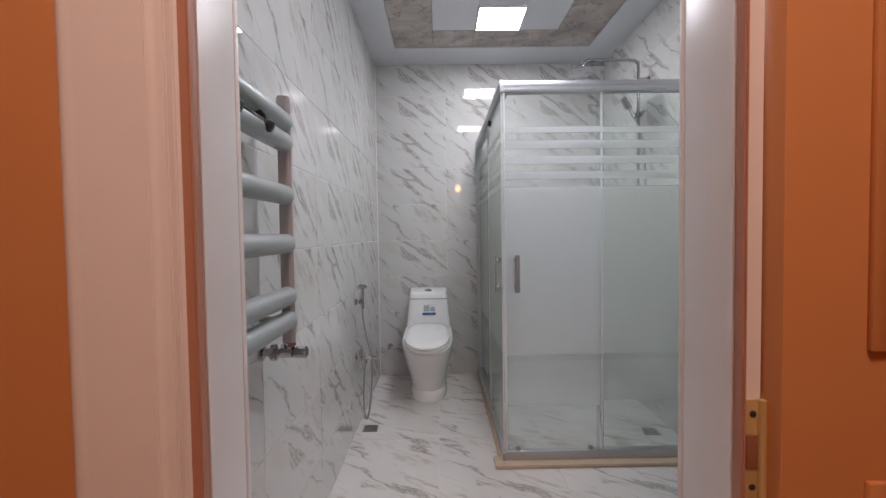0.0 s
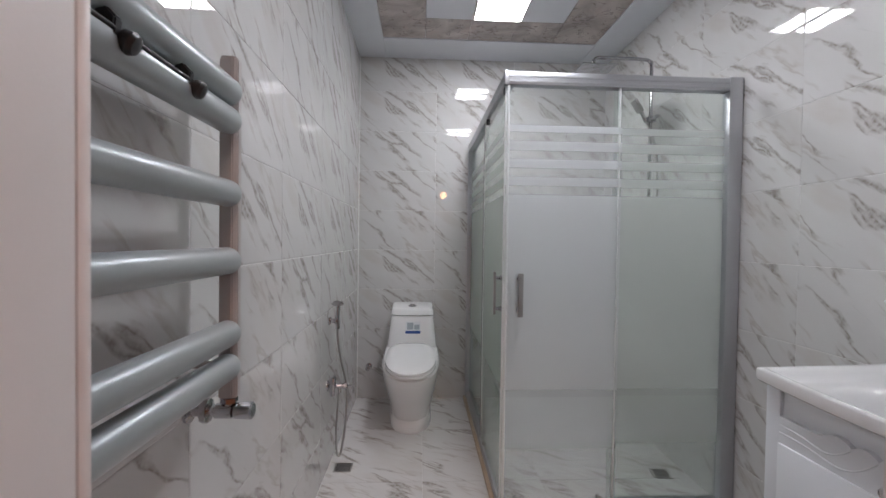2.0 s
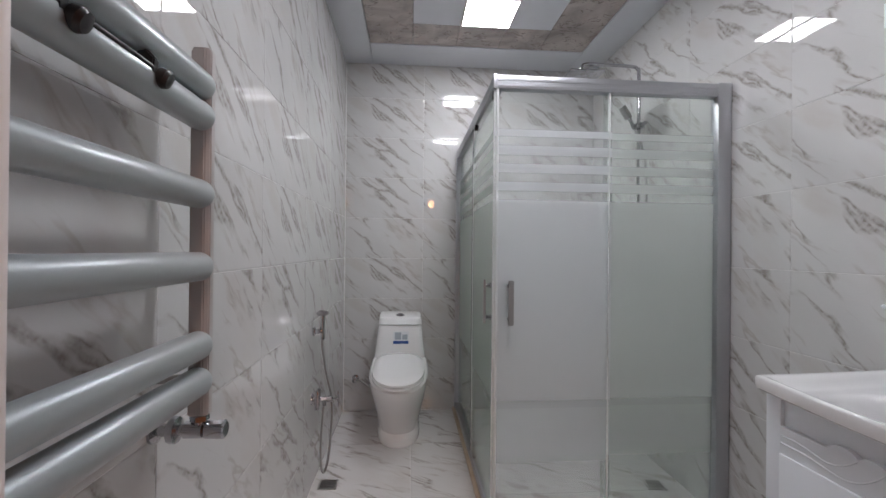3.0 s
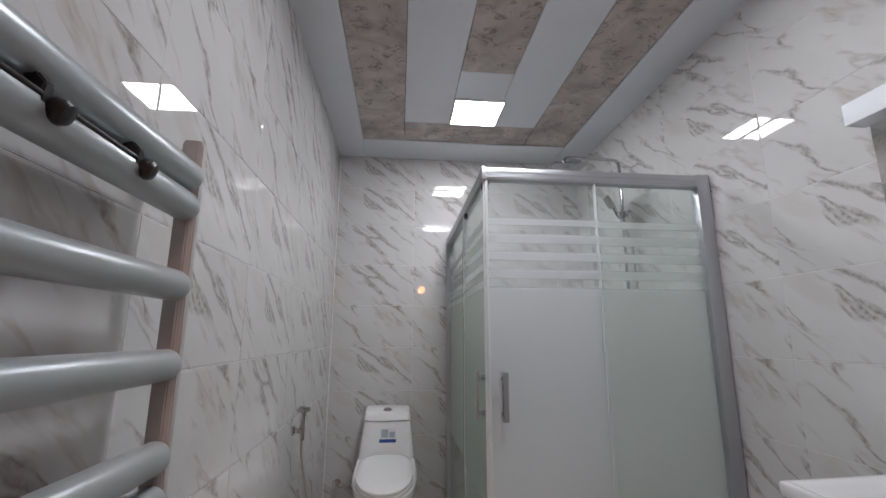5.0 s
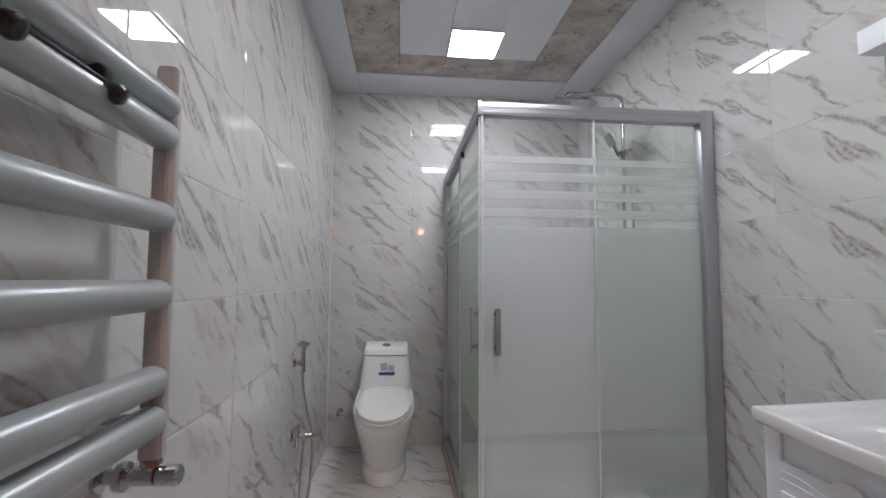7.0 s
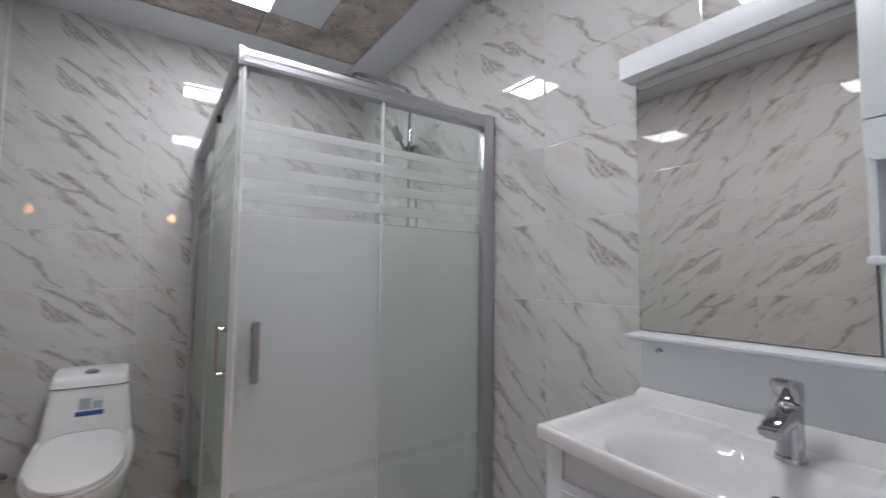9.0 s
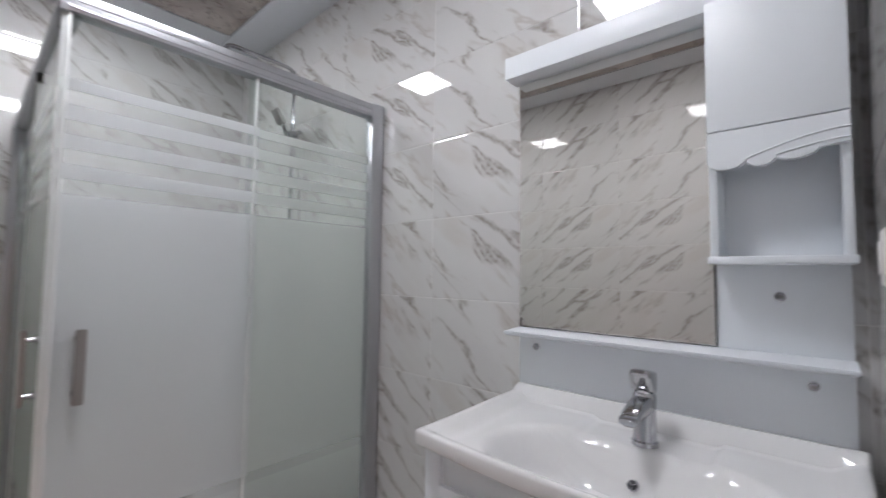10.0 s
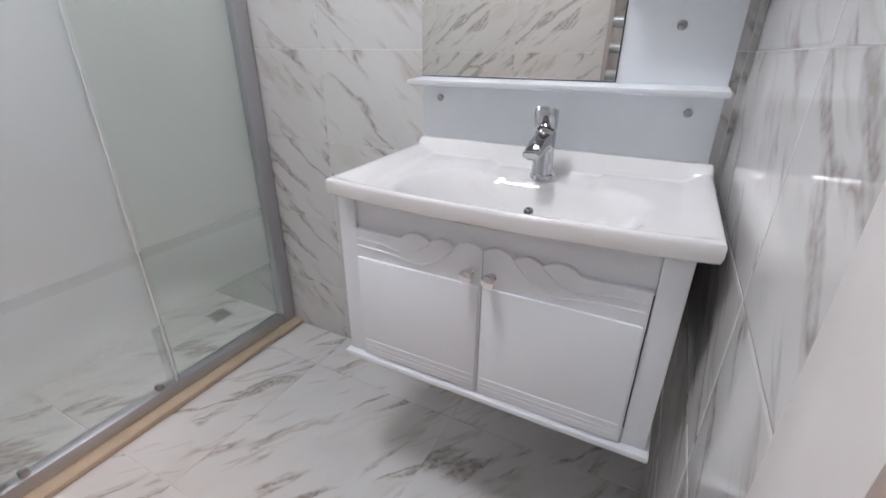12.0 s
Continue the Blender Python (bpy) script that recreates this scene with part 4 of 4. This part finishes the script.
part("spout", bm, M_CHROME, tap)
bm = lathe(bmesh.new(), (PX - 0.096, PY, PZ + 0.070), (-0.2, 0, -1), [(0, 0.013), (0.009, 0.013), (0.010, 0.009)], 18)
part("aerator", bm, M_STEEL, tap)
bm = lathe(bmesh.new(), (PX, PY, PZ + 0.112), (0, 0, 1), [(0, 0.019), (0.018, 0.019)], 24)
part("cartridge_neck", bm, M_CHROME, tap)
def lever_ring(x0, x1, w, z, n=28):
    """Level rounded section of the upright lever."""
    ts = [2 * math.pi * k / n for k in range(n)]
    return [((x0 + x1) / 2 + (x1 - x0) / 2 * math.copysign(abs(math.cos(t)) ** 0.6, math.cos(t)), PY + w * math.copysign(abs(math.sin(t)) ** 0.6, math.sin(t)), z - 0.25 * ((x0 + x1) / 2 + (x1 - x0) / 2 * math.cos(t) - PX)) for t in ts]


bm = bmesh.new()
ring_loft(bm, [lever_ring(PX + a, PX + b, w, PZ + h) for a, b, w, h in ((-0.012, 0.018, 0.020, 0.114), (-0.024, 0.024, 0.0245, 0.120), (-0.036, 0.026, 0.0258, 0.138), (-0.040, 0.026, 0.0258, 0.154), (-0.036, 0.024, 0.0245, 0.162), (-0.026, 0.016, 0.018, 0.165))])
part("lever", bm, M_CHROME, tap)

# ---------------------------------------------------------------- mirror cabinet
MY0, MY1 = 0.801, 1.580
mc = thing("mirror_cabinet", (1.88, 1.2, 0.9), "white lacquered mirror cabinet with canopy, side cupboard, open niche and shelf", "mirror cabinet")
bm = box(bmesh.new(), 1.881, XR - 0.001, MY0 + 0.006, MY1 - 0.006, 0.893, 1.900, 0.001)
part("back_board", bm, M_LACQUER, mc)
bm = box(bmesh.new(), 1.810, 1.8805, MY0, MY1 + 0.008, 1.842, 1.911, 0.002)
part("canopy", bm, M_LACQUER, mc)
bm = slab(bmesh.new(), [(1.8805, 1.050), (1.807, 1.050), (1.790, 1.056), (1.788, 1.064), (1.8805, 1.070)], "y", MY0 + 0.002, MY1 - 0.006, 0.002)
part("shelf", bm, M_LACQUER, mc)
bm = box(bmesh.new(), 1.8755, 1.8808, 1.040, MY1 - 0.008, 1.0715, 1.8415)
part("mirror_backing", bm, M_DARK, mc)
bm = box(bmesh.new(), 1.871, 1.8755, 1.042, MY1 - 0.010, 1.073, 1.840, 0.0012, 1)
part("mirror", bm, M_MIRROR, mc, "clear silver mirror", smooth=False)
NY0, NY1 = 0.803, 1.034
bm = bmesh.new()
box(bm, 1.787, 1.8805, NY0, NY0 + 0.015, 1.272, 1.842, 0.001)
box(bm, 1.787, 1.8805, NY1 - 0.015, NY1, 1.272, 1.842, 0.001)
box(bm, 1.790, 1.8805, NY0 + 0.015, NY1 - 0.015, 1.522, 1.537)
part("cupboard_side", bm, M_LACQUER, mc)
bm = box(bmesh.new(), 1.778, 1.8805, NY0 - 0.004, NY1 + 0.004, 1.260, 1.276, 0.003)
part("niche_shelf", bm, M_LACQUER, mc)
bm = box(bmesh.new(), 1.771, 1.787, NY0, NY1, 1.546, 1.838, 0.0015)
dr = part("cupboard_door", bm, M_LACQUER, mc)


def valance(s):
    """Lower edge of the carved valance: three lobes and a rising tail."""
    for a, b, h in ((0.0, 0.30, 0.016), (0.30, 0.52, 0.016), (0.52, 0.80, 0.012)):
        if a <= s < b:
            return -h * math.sin(math.pi * (s - a) / (b - a)) ** 0.6 + 0.012 * max(0.0, s - 0.5)
    return 0.006 + 0.02 * (s - 0.8)


bm = bmesh.new()
n = 60
lower = [(NY1 - (NY1 - NY0) * i / n, 1.476 + valance(i / n)) for i in range(n + 1)]
slab(bm, [(NY0, 1.5435), (NY1, 1.5435)] + lower, "x", 1.771, 1.787, 0.0012)
va = part("valance", bm, M_LACQUER, mc)
for k in range(2):
    pts = []
    for i in range(25):
        s = i / 24
        s0 = 0.30 + 0.22 * k
        yy = s0 + (1.0 - s0) * s
        pts.append((1.7705, NY1 - (NY1 - NY0) * yy, 1.478 + (0.036 - 0.020 * k) * math.sin(s * math.pi / 2)))
    part("carved_rib", tube(bmesh.new(), pts, 0.0022, 6), M_LACQUER, va)
for y, z in ((1.515, 1.014), (0.872, 1.010), (0.922, 1.191)):
    bm = lathe(bmesh.new(), (1.8812, y, z), (-1, 0, 0), [(0, 0.0105), (0.002, 0.0105), (0.003, 0.0075), (0.010, 0.007), (0.012, 0.005)], 18)
    part("screw", bm, M_CHROME, mc, "steel fixing screw")

# white sealant in the room's inner corner
bm = slab(bmesh.new(), [(0.0, YB), (0.0045, YB), (0.0035, YB - 0.0035), (0.0, YB - 0.0045)], "z", 0.002, ZC - 0.007)
solid("corner_sealant_trim", bm, M_GROUT, "white sealant bead in the tiled corner", "trim", "structure")

# wall switch on the door wall
sw = thing("wall_switch", (1.62, YN, 1.264), "white plastic wall switch on the tiles", "switch")
bm = box(bmesh.new(), 1.583, 1.652, YN - 0.001, YN + 0.008, 1.221, 1.307, 0.004)
part("plate", bm, M_PAINT, sw)
bm = box(bmesh.new(), 1.594, 1.641, YN + 0.006, YN + 0.011, 1.238, 1.290, 0.002)
part("rocker", bm, M_PAINT, sw)

# ---------------------------------------------------------------- tiles, each a piece of its wall or floor
GAP = 0.0008
tile_meshes = {}


def tile_mesh(w, h, mat):
    key = (round(w, 4), round(h, 4), mat.name)
    if key not in tile_meshes:
        a, b = w / 2 - GAP, h / 2 - GAP
        e = 0.0052
        co = [(-a, -b, 0), (a, -b, 0), (a, b, 0), (-a, b, 0), (-a, -b, T - e * 0.14), (a, -b, T - e * 0.14), (a, b, T - e * 0.14), (-a, b, T - e * 0.14),
              (-a + e, -b + e, T), (a - e, -b + e, T), (a - e, b - e, T), (-a + e, b - e, T)]
        fa = [(8, 9, 10, 11)]
        for k in range(4):
            m = (k + 1) % 4
            fa += [(k, m, 4 + m, 4 + k), (4 + k, 4 + m, 8 + m, 8 + k)]
        me = bpy.data.meshes.new("tile")
        me.from_pydata(co, [], fa)
        me.materials.append(mat)
        tile_meshes[key] = me
    return tile_meshes[key]


tile_rng = random.Random(4)


def lay(parent, origin, right, up, cuts_u, cuts_v, mat, holes=(), tilt=0.17):
    """Tiles over a grid of cuts in the plane of a wall, seen from inside the room."""
    right, up = Vector(right), Vector(up)
    nrm = right.cross(up)
    for u0, u1 in zip(cuts_u, cuts_u[1:]):
        for v0, v1 in zip(cuts_v, cuts_v[1:]):
            cells = [(u0, u1, v0, v1)]
            for a0, a1, b0, b1 in holes:
                nxt = []
                for c0, c1, d0, d1 in cells:
                    if c1 <= a0 or c0 >= a1 or d1 <= b0 or d0 >= b1:
                        nxt.append((c0, c1, d0, d1))
                        continue
                    if c0 < a0:
                        nxt.append((c0, a0, d0, d1))
                    if c1 > a1:
                        nxt.append((a1, c1, d0, d1))
                    m0, m1 = max(c0, a0), min(c1, a1)
                    if d0 < b0:
                        nxt.append((m0, m1, d0, b0))
                    if d1 > b1:
                        nxt.append((m0, m1, b1, d1))
                cells = nxt
            for c0, c1, d0, d1 in cells:
                if c1 - c0 < 0.012 or d1 - d0 < 0.012:
                    continue
                ob = new("tile", tile_mesh(c1 - c0, d1 - d0, mat))
                m = Matrix((right, up, nrm)).transposed().to_4x4()
                m.translation = Vector(origin) + right * (c0 + c1) / 2 + up * (d0 + d1) / 2 - nrm * T
                wob = Matrix.Rotation(radians(tile_rng.uniform(-tilt, tilt)), 4, "X") @ Matrix.Rotation(radians(tile_rng.uniform(-tilt, tilt)), 4, "Y")
                ob.matrix_basis = m @ wob
                ob.parent = parent


def cuts(a, b, first, step):
    c = [a]
    p = first
    while p < b - 0.005:
        if p > a + 0.005:
            c.append(p)
        p += step
    return c + [b]


ROWS_Z = cuts(0.0, ZC, 0.24, 0.30)
lay(wall_left, (0, 0, 0), (0, 1, 0), (0, 0, 1), cuts(YN, YB, 1.338 - 0.594 * 2, 0.594), ROWS_Z, M_WALL_TILE)
lay(wall_right, (XR, 0, 0), (0, -1, 0), (0, 0, 1), sorted(-c for c in cuts(YN, YB, 1.380 - 0.594, 0.594)), ROWS_Z, M_WALL_TILE)
lay(wall_back, (0, YB, 0), (1, 0, 0), (0, 0, 1), cuts(0.0, XR, 0.582, 0.594), ROWS_Z, M_WALL_TILE)
lay(wall_door, (0, YN, 0), (-1, 0, 0), (0, 0, 1), sorted(-c for c in cuts(0.0, XR, 0.12, 0.594)), ROWS_Z, M_WALL_TILE, holes=[(-DX1, -DX0, -1, DZ)])
lay(floor, (0, 0, 0), (1, 0, 0), (0, 1, 0), cuts(0.0, XR, 0.50, 0.60), cuts(CF + 0.008, YB, 0.773, 0.60), M_FLOOR_TILE, tilt=0.03)
